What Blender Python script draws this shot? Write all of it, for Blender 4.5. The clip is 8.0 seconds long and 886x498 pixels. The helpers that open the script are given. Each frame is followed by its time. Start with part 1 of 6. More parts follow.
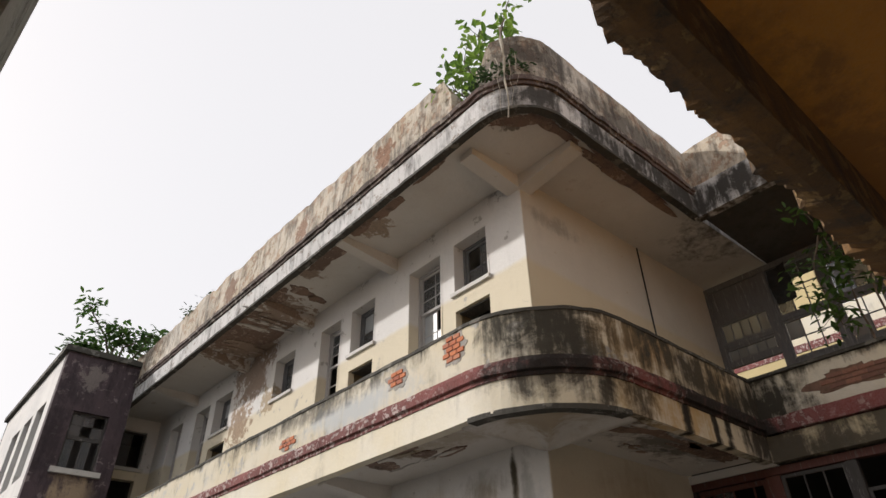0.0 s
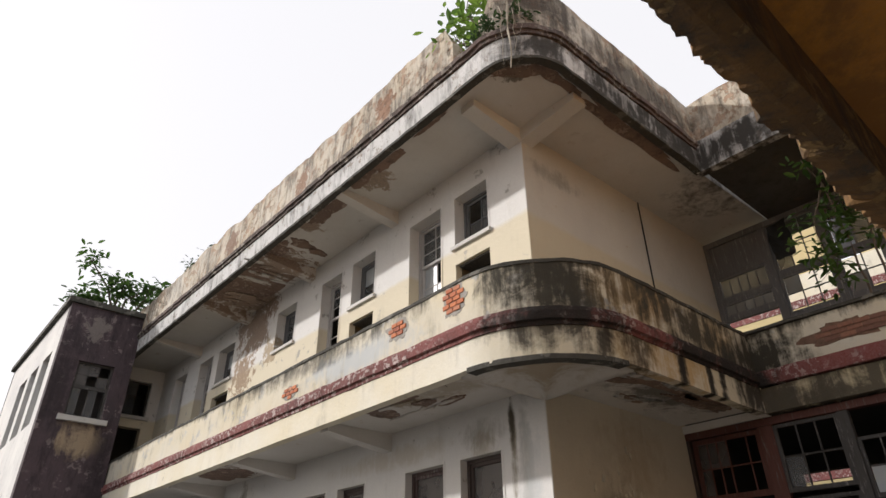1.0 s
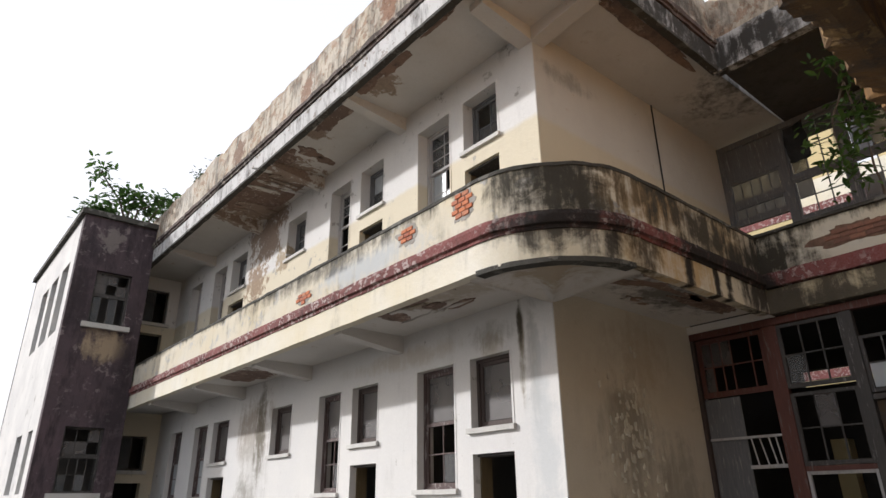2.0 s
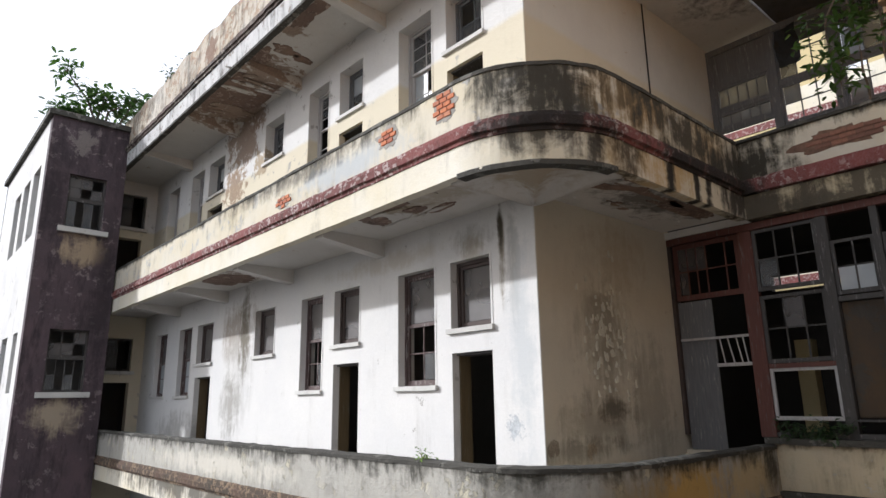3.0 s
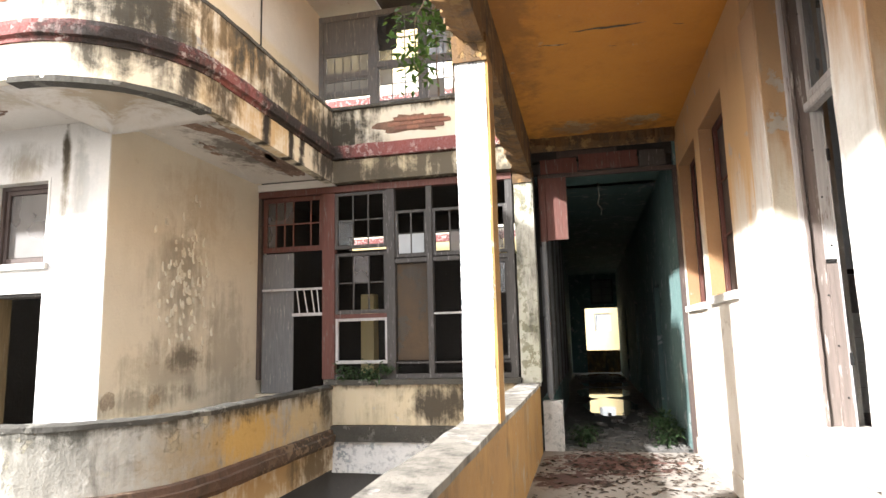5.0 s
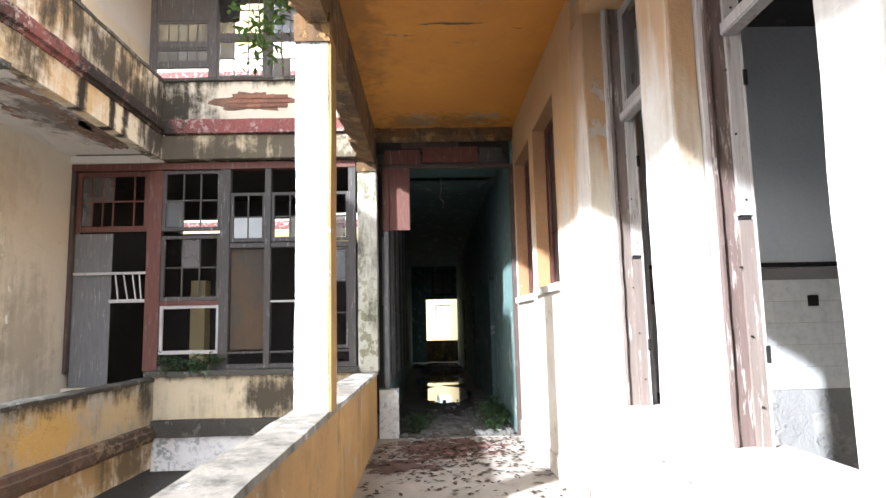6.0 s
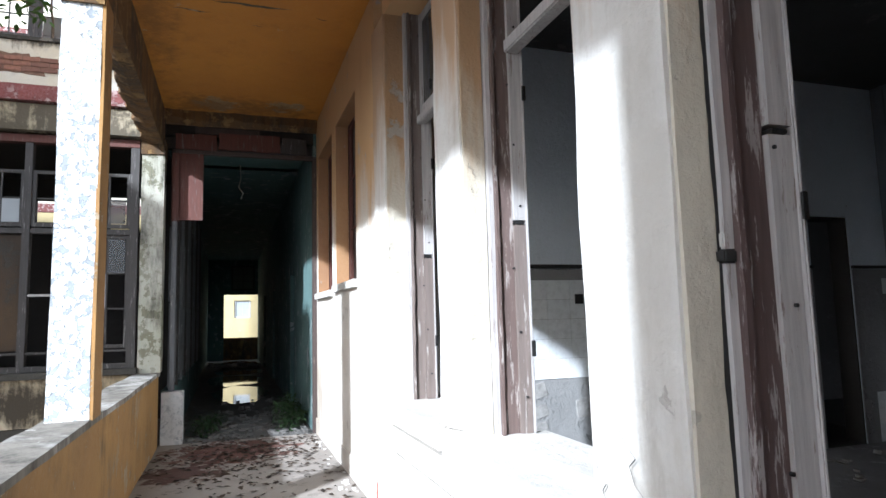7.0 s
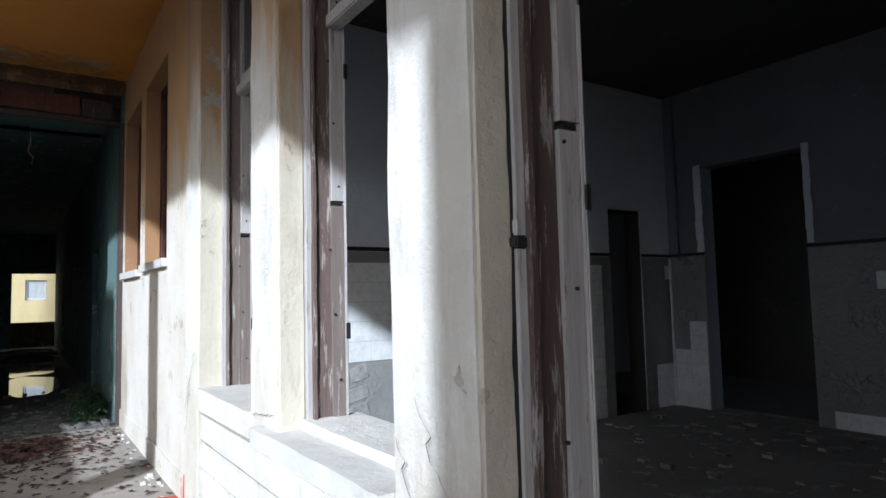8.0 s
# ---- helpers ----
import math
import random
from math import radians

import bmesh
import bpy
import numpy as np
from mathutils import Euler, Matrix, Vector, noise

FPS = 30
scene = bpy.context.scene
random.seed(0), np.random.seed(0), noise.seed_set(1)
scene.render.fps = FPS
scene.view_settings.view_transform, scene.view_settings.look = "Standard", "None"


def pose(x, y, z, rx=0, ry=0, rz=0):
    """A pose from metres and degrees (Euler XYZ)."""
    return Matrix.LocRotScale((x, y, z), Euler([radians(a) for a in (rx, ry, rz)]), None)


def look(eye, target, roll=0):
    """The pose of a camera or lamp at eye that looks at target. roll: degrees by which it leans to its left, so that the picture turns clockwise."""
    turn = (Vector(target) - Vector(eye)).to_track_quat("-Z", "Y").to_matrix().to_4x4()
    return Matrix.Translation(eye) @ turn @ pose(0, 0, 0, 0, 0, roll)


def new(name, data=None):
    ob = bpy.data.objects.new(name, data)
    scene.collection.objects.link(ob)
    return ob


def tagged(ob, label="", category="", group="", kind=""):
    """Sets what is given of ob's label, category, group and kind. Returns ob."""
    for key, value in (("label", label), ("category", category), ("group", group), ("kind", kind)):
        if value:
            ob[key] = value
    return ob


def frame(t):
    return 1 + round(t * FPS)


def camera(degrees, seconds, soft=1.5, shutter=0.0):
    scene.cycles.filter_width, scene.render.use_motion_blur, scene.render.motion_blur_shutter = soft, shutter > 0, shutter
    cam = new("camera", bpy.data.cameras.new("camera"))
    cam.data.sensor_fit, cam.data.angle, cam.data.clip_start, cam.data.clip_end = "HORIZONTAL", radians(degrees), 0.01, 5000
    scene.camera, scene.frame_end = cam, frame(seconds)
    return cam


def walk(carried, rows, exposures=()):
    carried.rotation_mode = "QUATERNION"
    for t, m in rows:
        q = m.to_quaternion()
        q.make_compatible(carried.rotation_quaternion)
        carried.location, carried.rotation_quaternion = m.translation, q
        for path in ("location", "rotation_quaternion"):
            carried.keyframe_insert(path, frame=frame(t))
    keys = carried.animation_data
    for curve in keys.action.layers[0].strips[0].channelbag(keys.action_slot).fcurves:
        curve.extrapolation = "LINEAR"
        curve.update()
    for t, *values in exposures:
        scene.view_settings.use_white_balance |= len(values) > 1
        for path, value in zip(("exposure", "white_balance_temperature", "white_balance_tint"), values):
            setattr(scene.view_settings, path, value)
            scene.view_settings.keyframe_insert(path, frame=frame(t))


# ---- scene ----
cam = camera(70.5, 8.0)
PATH = [
    (0, (-0.388, -0.387, 1.824), (0.71, 0.855, 2.943), -1.1),
    (0.5, (-0.378, -0.375, 1.807), (0.736, 0.883, 2.892), -0.9),
    (1, (-0.379, -0.371, 1.78), (0.766, 0.929, 2.78), -0.7),
    (1.5, (-0.378, -0.373, 1.753), (0.802, 0.98, 2.634), -1.0),
    (2.8, (-0.306, -0.318, 1.663), (0.955, 1.147, 2.176), -0.7),
    (3, (-0.303, -0.321, 1.662), (0.995, 1.127, 2.129), -0.9),
    (3.5, (-0.288, -0.337, 1.665), (1.149, 0.994, 2.068), -1.1),
    (4, (-0.242, -0.383, 1.68), (1.426, 0.661, 2.032), -1.1),
    (4.5, (-0.185, -0.454, 1.668), (1.663, 0.24, 1.993), -0.8),
    (4.6, (-0.177, -0.471, 1.668), (1.693, 0.162, 1.992), -0.7),
    (4.7, (-0.171, -0.486, 1.667), (1.717, 0.095, 1.98), -0.9),
    (5.8, (-0.122, -0.565, 1.631), (1.861, -0.514, 1.887), -1.4),
    (6, (-0.116, -0.587, 1.63), (1.868, -0.635, 1.875), -1.3),
    (6.5, (-0.112, -0.633, 1.631), (1.848, -0.966, 1.853), -1.5),
    (7, (-0.108, -0.703, 1.634), (1.774, -1.345, 1.852), -1.5),
    (7.5, (-0.12, -0.755, 1.636), (1.657, -1.656, 1.812), -1.3),
    (8, (-0.121, -0.806, 1.631), (1.535, -1.918, 1.78), -1.4),
]
EXPOSURES = [(0.0, -0.35, 6600, 12), (1.5, -0.15, 6450, 12), (3.0, 0.05, 6000, 11), (3.5, 0.3, 6000, 10), (4.0, 0.72, 6250, 10), (4.5, 1.88, 6450, 10),
             (6.0, 2.1, 5900, 10), (6.5, 2.05, 5550, 9), (7.0, 1.25, 5500, 8), (7.5, 0.8, 5500, 8), (8.0, 0.6, 5500, 7)]
walk(cam, [(t, look(eye, target, roll)) for t, eye, target, roll in PATH], EXPOSURES)

# ---- light: hazy sky and one low sun from beyond the court ----
SUN_TRAVEL = Vector((0.9, -1.0, -0.68)).normalized()
world = bpy.data.worlds.new("sky")
scene.world = world
world.use_nodes = True
wn = world.node_tree.nodes
sky = wn.new("ShaderNodeTexSky")
sky.sky_type = "NISHITA"
sky.sun_disc = False
sky.sun_elevation = math.asin(-SUN_TRAVEL.z)
sky.sun_rotation = math.atan2(-SUN_TRAVEL.x, -SUN_TRAVEL.y)
sky.air_density, sky.dust_density, sky.ozone_density = 1.0, 6.0, 0.6
wn["Background"].inputs["Strength"].default_value = 0.15
haze = wn.new("ShaderNodeMix")          # bright white haze over the clear sky
haze.data_type = "RGBA"
haze.inputs[0].default_value = 0.75
haze.inputs[7].default_value = (9.2, 9.2, 9.3, 1)
world.node_tree.links.new(sky.outputs[0], haze.inputs[6])
world.node_tree.links.new(haze.outputs[2], wn["Background"].inputs["Color"])
sun_data = bpy.data.lights.new("sun", "SUN")
sun_data.energy, sun_data.angle, sun_data.color = 4.2, radians(1.8), (1.0, 0.975, 0.94)
sun = new("sun", sun_data)
sun.matrix_world = Matrix.Translation((-12, 14, 18)) @ SUN_TRAVEL.to_track_quat("-Z", "Y").to_matrix().to_4x4()


# ---- material helpers ----
def start(name, rough=0.9):
    m = bpy.data.materials.new(name)
    m.use_nodes = True
    bsdf = m.node_tree.nodes["Principled BSDF"]
    bsdf.inputs["Roughness"].default_value = rough
    return m, m.node_tree, bsdf


def link(nt, a, b):
    nt.links.new(a, b)


def position(nt, scale=(1, 1, 1)):
    geo = nt.nodes.new("ShaderNodeNewGeometry")
    mp = nt.nodes.new("ShaderNodeMapping")
    mp.inputs["Scale"].default_value = scale
    link(nt, geo.outputs["Position"], mp.inputs["Vector"])
    return mp.outputs[0]


def noise_tex(nt, vec, scale, detail=5.0, rough=0.6, distort=0.0):
    n = nt.nodes.new("ShaderNodeTexNoise")
    n.inputs["Scale"].default_value, n.inputs["Detail"].default_value = scale, detail
    n.inputs["Roughness"].default_value, n.inputs["Distortion"].default_value = rough, distort
    link(nt, vec, n.inputs["Vector"])
    return n.outputs["Fac"]


def ramp(nt, fac, lo, hi, a=0.0, b=1.0):
    r = nt.nodes.new("ShaderNodeMapRange")
    r.inputs["From Min"].default_value, r.inputs["From Max"].default_value = lo, hi
    r.inputs["To Min"].default_value, r.inputs["To Max"].default_value = a, b
    link(nt, fac, r.inputs["Value"])
    return r.outputs[0]


def calc(nt, op, a, b):
    n = nt.nodes.new("ShaderNodeMath")
    n.operation = op
    for sock, v in zip(n.inputs, (a, b)):
        if isinstance(v, (int, float)):
            sock.default_value = v
        else:
            link(nt, v, sock)
    return n.outputs[0]


def mix(nt, fac, a, b):
    n = nt.nodes.new("ShaderNodeMix")
    n.data_type = "RGBA"
    for sock, v in ((n.inputs[0], fac), (n.inputs[6], a), (n.inputs[7], b)):
        if isinstance(v, (int, float)):
            sock.default_value = v
        elif isinstance(v, tuple):
            sock.default_value = (*v, 1)
        else:
            link(nt, v, sock)
    return n.outputs[2]


def bump(nt, bsdf, fac, strength=0.4, distance=0.02):
    b = nt.nodes.new("ShaderNodeBump")
    b.inputs["Strength"].default_value, b.inputs["Distance"].default_value = strength, distance
    link(nt, fac, b.inputs["Height"])
    link(nt, b.outputs[0], bsdf.inputs["Normal"])


def axis_of(nt, vec, n):
    s = nt.nodes.new("ShaderNodeSeparateXYZ")
    link(nt, vec, s.inputs[0])
    return s.outputs[n]


def soft_stain(nt, vec, centre, radii, rain):
    """A soft rain stain round a centre, broken up by streaks."""
    d = nt.nodes.new("ShaderNodeVectorMath")
    d.operation = "SUBTRACT"
    link(nt, vec, d.inputs[0])
    d.inputs[1].default_value = centre
    e = nt.nodes.new("ShaderNodeVectorMath")
    e.operation = "MULTIPLY"
    link(nt, d.outputs[0], e.inputs[0])
    e.inputs[1].default_value = tuple(1.0 / r for r in radii)
    f = nt.nodes.new("ShaderNodeVectorMath")
    f.operation = "LENGTH"
    link(nt, e.outputs[0], f.inputs[0])
    inside = ramp(nt, f.outputs["Value"], 0.2, 1.0, 1.0, 0.0)
    broken = ramp(nt, calc(nt, "ADD", calc(nt, "MULTIPLY", inside, 0.85), calc(nt, "MULTIPLY", calc(nt, "SUBTRACT", rain, 0.5), 4.2)), 0.12, 0.8)
    return calc(nt, "MULTIPLY", broken, ramp(nt, inside, 0.0, 0.3))


def plaster(name, base, second, mould=(0.035, 0.032, 0.028), streaks=0.5, peel=0.5, under=(0.36, 0.33, 0.29),
            dado=None, blots=(), streak_from=0.56, rough=0.92, relief=0.5, soot=0.0, stains=(), drip=None, upper=None, flake_size=3.2):
    """Old limewash: two tones, flaking to an undercoat, rain streaks of mould, and single blots."""
    m, nt, bsdf = start(name, rough)
    p = position(nt)
    big, mid, fine = noise_tex(nt, p, 0.7, 6, 0.65), noise_tex(nt, p, 3.2, 8, 0.7), noise_tex(nt, p, 38, 4, 0.6)
    col = mix(nt, ramp(nt, big, 0.35, 0.65), base, second)
    col = mix(nt, ramp(nt, fine, 0.25, 0.8, 0.0, 0.35), col, mix(nt, 0.5, col, under))
    # upper: a second colour that fades in unevenly above this height
    if upper:
        zz = calc(nt, "ADD", axis_of(nt, p, 2), calc(nt, "MULTIPLY", calc(nt, "SUBTRACT", noise_tex(nt, position(nt, (4, 4, 0.6)), 1.2, 6, 0.65), 0.5), 2.4))
        col = mix(nt, ramp(nt, zz, upper[0] - 0.25, upper[0] + 0.45, 0.0, 0.85), col, upper[1])
    if dado:
        z = calc(nt, "ADD", axis_of(nt, p, 2), calc(nt, "MULTIPLY", calc(nt, "SUBTRACT", mid, 0.5), 0.12))
        low = ramp(nt, z, dado[0], dado[0] + 0.09, 0.9, 0.0)
        col = mix(nt, low, col, dado[1])
    chips = mid if flake_size == 3.2 else noise_tex(nt, p, flake_size, 7, 0.66)
    flake = ramp(nt, chips, 0.70 - 0.16 * peel, 0.72 - 0.16 * peel)
    flake = calc(nt, "MULTIPLY", flake, ramp(nt, big, 0.40, 0.52))
    col = mix(nt, calc(nt, "MULTIPLY", flake, 0.85), col, under)
    rain = noise_tex(nt, position(nt, (3.0, 3.0, 0.32)), 1.3, 7, 0.68)
    damp = noise_tex(nt, p, 1.6, 7, 0.7)
    run = calc(nt, "MULTIPLY", ramp(nt, rain, streak_from - 0.04, streak_from + 0.2), ramp(nt, damp, 0.46, 0.66))
    col = mix(nt, calc(nt, "MULTIPLY", run, streaks), col, mould)
    if soot:
        grime = ramp(nt, noise_tex(nt, position(nt, (2.2, 2.2, 0.5)), 2.0, 8, 0.72), 0.60 - 0.3 * soot, 0.82 - 0.3 * soot)
        col = mix(nt, calc(nt, "MULTIPLY", grime, 0.9), col, mould)
    fall = calc(nt, "ADD", calc(nt, "MULTIPLY", noise_tex(nt, p, 2.3, 9, 0.72, 0.4), 0.62), calc(nt, "MULTIPLY", noise_tex(nt, position(nt, (5.0, 5.0, 0.6)), 1.7, 6, 0.65), 0.38))
    torn = noise_tex(nt, p, 4.2, 10, 0.74, 0.5)
    for centre, radius, tint in blots:
        patch = soft_stain(nt, p, centre, (radius * 1.15,) * 3, torn)
        col = mix(nt, calc(nt, "MULTIPLY", ramp(nt, patch, 0.25, 0.6), 0.92), col, mix(nt, ramp(nt, fine, 0.3, 0.7), tint, tuple(0.55 * c for c in tint)))
    for centre, radii, strength, *tint in stains:
        col = mix(nt, calc(nt, "MULTIPLY", soft_stain(nt, p, centre, radii, fall), strength), col, tint[0] if tint else mould)
    if drip:
        depth = ramp(nt, axis_of(nt, p, 2), drip[0] - drip[1], drip[0], 0.0, 0.75)
        run2 = ramp(nt, calc(nt, "ADD", depth, calc(nt, "MULTIPLY", calc(nt, "SUBTRACT", fall, 0.5), 2.4)), 0.42, 0.75)
        col = mix(nt, calc(nt, "MULTIPLY", run2, 0.92), col, mould)
    link(nt, col, bsdf.inputs["Base Color"])
    height = calc(nt, "ADD", calc(nt, "MULTIPLY", mid, 1.2), calc(nt, "ADD", calc(nt, "MULTIPLY", fine, 0.25), calc(nt, "MULTIPLY", flake, -0.5)))
    bump(nt, bsdf, height, relief, 0.03)
    return m


def wood(name, base, worn, rough=0.75, peel=0.5):
    m, nt, bsdf = start(name, rough)
    p = position(nt)
    grain = noise_tex(nt, position(nt, (30, 30, 2.0)), 1.5, 6, 0.6)
    flake = noise_tex(nt, position(nt, (13, 13, 1.5)), 2.0, 8, 0.75)
    col = mix(nt, ramp(nt, grain, 0.3, 0.75, 0.0, 0.6), base, tuple(0.45 * c for c in base))
    col = mix(nt, ramp(nt, flake, 0.66 - 0.2 * peel, 0.70 - 0.2 * peel), col, worn)
    link(nt, col, bsdf.inputs["Base Color"])
    bump(nt, bsdf, calc(nt, "ADD", grain, flake), 0.4, 0.008)
    return m


def plain(name, base, rough=0.8, metal=0.0, vary=0.3, scale=6.0):
    m, nt, bsdf = start(name, rough)
    bsdf.inputs["Metallic"].default_value = metal
    p = position(nt)
    a, b = noise_tex(nt, p, scale, 6, 0.65), noise_tex(nt, p, scale * 9, 4, 0.6)
    col = mix(nt, ramp(nt, a, 0.3, 0.7), base, tuple(c * (1 - vary) for c in base))
    link(nt, col, bsdf.inputs["Base Color"])
    bump(nt, bsdf, calc(nt, "ADD", a, calc(nt, "MULTIPLY", b, 0.4)), 0.3, 0.01)
    return m


def by_piece(name, colours, rough=0.85, grain=30.0):
    """Pieces that differ one from the other, by the object's own random value."""
    m, nt, bsdf = start(name, rough)
    info = nt.nodes.new("ShaderNodeObjectInfo")
    r = nt.nodes.new("ShaderNodeValToRGB")
    while len(r.color_ramp.elements) < len(colours):
        r.color_ramp.elements.new(0.5)
    for n, c in enumerate(colours):
        r.color_ramp.elements[n].position = n / (len(colours) - 1)
        r.color_ramp.elements[n].color = (*c, 1)
    link(nt, info.outputs["Random"], r.inputs[0])
    g = noise_tex(nt, position(nt), grain, 6, 0.65)
    col = mix(nt, ramp(nt, g, 0.45, 0.8, 0.0, 0.55), r.outputs[0], tuple(0.5 * c for c in colours[0]))
    link(nt, col, bsdf.inputs["Base Color"])
    bump(nt, bsdf, g, 0.5, 0.01)
    return m


def leaves_mat(name, light, dark):
    m, nt, bsdf = start(name, 0.55)
    geo = nt.nodes.new("ShaderNodeNewGeometry")
    col = mix(nt, geo.outputs["Random Per Island"], dark, light)
    link(nt, col, bsdf.inputs["Base Color"])
    thin = nt.nodes.new("ShaderNodeBsdfTranslucent")
    link(nt, col, thin.inputs["Color"])
    both = nt.nodes.new("ShaderNodeMixShader")
    both.inputs[0].default_value = 0.35
    link(nt, bsdf.outputs[0], both.inputs[1])
    link(nt, thin.outputs[0], both.inputs[2])
    link(nt, both.outputs[0], nt.nodes["Material Output"].inputs["Surface"])
    return m


WHITE, CREAM, YELLOW, OCHRE = (0.66, 0.65, 0.63), (0.58, 0.52, 0.39), (0.55, 0.40, 0.16), (0.50, 0.25, 0.05)
BROWN, GREY, MOULD, BRICKRED = (0.17, 0.11, 0.08), (0.33, 0.32, 0.30), (0.03, 0.028, 0.024), (0.42, 0.13, 0.05)
SCAR = (0.30, 0.215, 0.16)
M_facade = plaster("limewashed facade plaster", WHITE, (0.61, 0.605, 0.60), mould=(0.13, 0.115, 0.085), streaks=0.35, streak_from=0.58, peel=0.3, relief=0.25, under=GREY,
                   blots=[((5.83, 5.2, 1.3), 0.2, (0.5, 0.53, 0.56))],
                   stains=[((5.83, 13.6, 3.3), (1, 1.2, 1.0), 0.9, (0.32, 0.28, 0.24)), ((5.83, 13.5, 2.2), (1, 0.9, 1.5), 0.6, (0.44, 0.43, 0.41)), ((5.83, 13.3, 3.2), (1, 0.35, 1.6), 0.85), ((5.83, 7.9, 3.9), (1, 2.4, 0.22), 0.45, (0.42, 0.36, 0.27)), ((5.83, 8.5, 0.5), (1, 3.5, 0.35), 0.5, (0.44, 0.43, 0.40)), ((5.83, 5.12, 3.4), (1, 0.16, 1.1), 0.5), ((5.83, 5.05, 2.4), (1, 0.33, 2.2), 0.75, (0.47, 0.49, 0.50)), ((5.83, 5.33, 3.75), (1, 0.09, 1.0), 0.8, (0.16, 0.13, 0.08)), ((5.83, 5.34, 4.0), (1, 0.07, 0.5), 1.0, (0.06, 0.05, 0.035)), ((5.83, 5.9, 3.75), (1, 0.35, 0.25), 0.6, (0.34, 0.29, 0.22)), ((5.83, 13.9, 1.6), (1, 0.7, 1.0), 0.5), ((5.83, 6.0, 3.9), (1, 0.7, 0.25), 0.4), ((5.83, 17.0, 1.0), (1, 2.2, 0.6), 0.4)])
M_facade_up = plaster("limewash over a cream dado", WHITE, (0.62, 0.61, 0.60), streaks=0.3, peel=0.55, under=GREY, dado=(6.98, CREAM),
                      blots=[((5.83, 14.0, 8.2), 1.1, SCAR), ((5.83, 14.4, 6.9), 0.8, (0.33, 0.23, 0.15)), ((5.83, 13.2, 8.6), 0.6, SCAR), ((5.83, 12.9, 7.2), 0.45, (0.42, 0.33, 0.22))])
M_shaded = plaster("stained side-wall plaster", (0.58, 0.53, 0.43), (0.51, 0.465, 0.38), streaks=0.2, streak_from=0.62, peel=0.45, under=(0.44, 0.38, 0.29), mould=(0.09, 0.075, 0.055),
                   blots=[((5.98, 4.74, 1.05), 0.13, (0.34, 0.28, 0.21)), ((6.75, 4.74, 0.98), 0.13, (0.60, 0.48, 0.33))], stains=[((7.7, 4.74, 3.7), (1.1, 1, 0.7), 0.5, (0.40, 0.31, 0.20)), ((6.9, 4.74, 2.9), (1.0, 1, 1.3), 0.5, (0.46, 0.41, 0.33)), ((8.4, 4.74, 1.6), (0.9, 1, 1.2), 0.35),((7.3, 4.74, 1.5), (0.45, 1, 0.25), 0.8), ((7.25, 4.74, 2.5), (0.5, 1, 0.9), 0.3), ((7.3, 4.74, 2.3), (1.0, 1, 1.3), 0.3), ((7.0, 4.74, 1.35), (1.2, 1, 0.5), 0.4), ((6.6, 4.74, 1.0), (1.4, 1, 0.22), 0.5)])
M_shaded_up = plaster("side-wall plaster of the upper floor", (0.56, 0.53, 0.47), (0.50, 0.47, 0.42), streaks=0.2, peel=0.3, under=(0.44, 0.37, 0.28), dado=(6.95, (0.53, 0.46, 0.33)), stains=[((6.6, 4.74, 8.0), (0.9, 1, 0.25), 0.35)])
M_band = plaster("mouldy balcony plaster", (0.56, 0.53, 0.45), (0.54, 0.47, 0.33), streaks=0.9, peel=0.8, under=(0.42, 0.42, 0.41), streak_from=0.49, drip=(5.42, 0.24), mould=(0.034, 0.030, 0.021),
                 stains=[((4.7, 3.9, 5.35), (0.9, 1.3, 0.4), 0.9), ((5.2, 3.5, 4.9), (0.9, 0.6, 0.4), 0.9), ((6.3, 3.37, 5.2), (1.5, 0.5, 0.6), 0.9, (0.44, 0.28, 0.10)), ((8.0, 3.37, 5.1), (1.2, 0.5, 0.6), 0.8, (0.36, 0.24, 0.09)), ((4.47, 7.0, 5.0), (0.5, 2.0, 0.35), 0.9, (0.40, 0.42, 0.43)), ((4.75, 3.7, 5.1), (1.2, 1.2, 0.7), 0.95), ((4.7, 3.75, 5.3), (0.9, 0.9, 0.35), 0.6), ((5.9, 3.37, 5.2), (0.9, 0.4, 0.5), 0.7), ((7.4, 3.37, 5.1), (1.9, 0.4, 0.7), 0.95), ((9.0, 3.3, 4.95), (1.3, 1.0, 0.9), 1.0), ((4.47, 8.5, 5.35), (0.5, 4.5, 0.3), 0.7)])
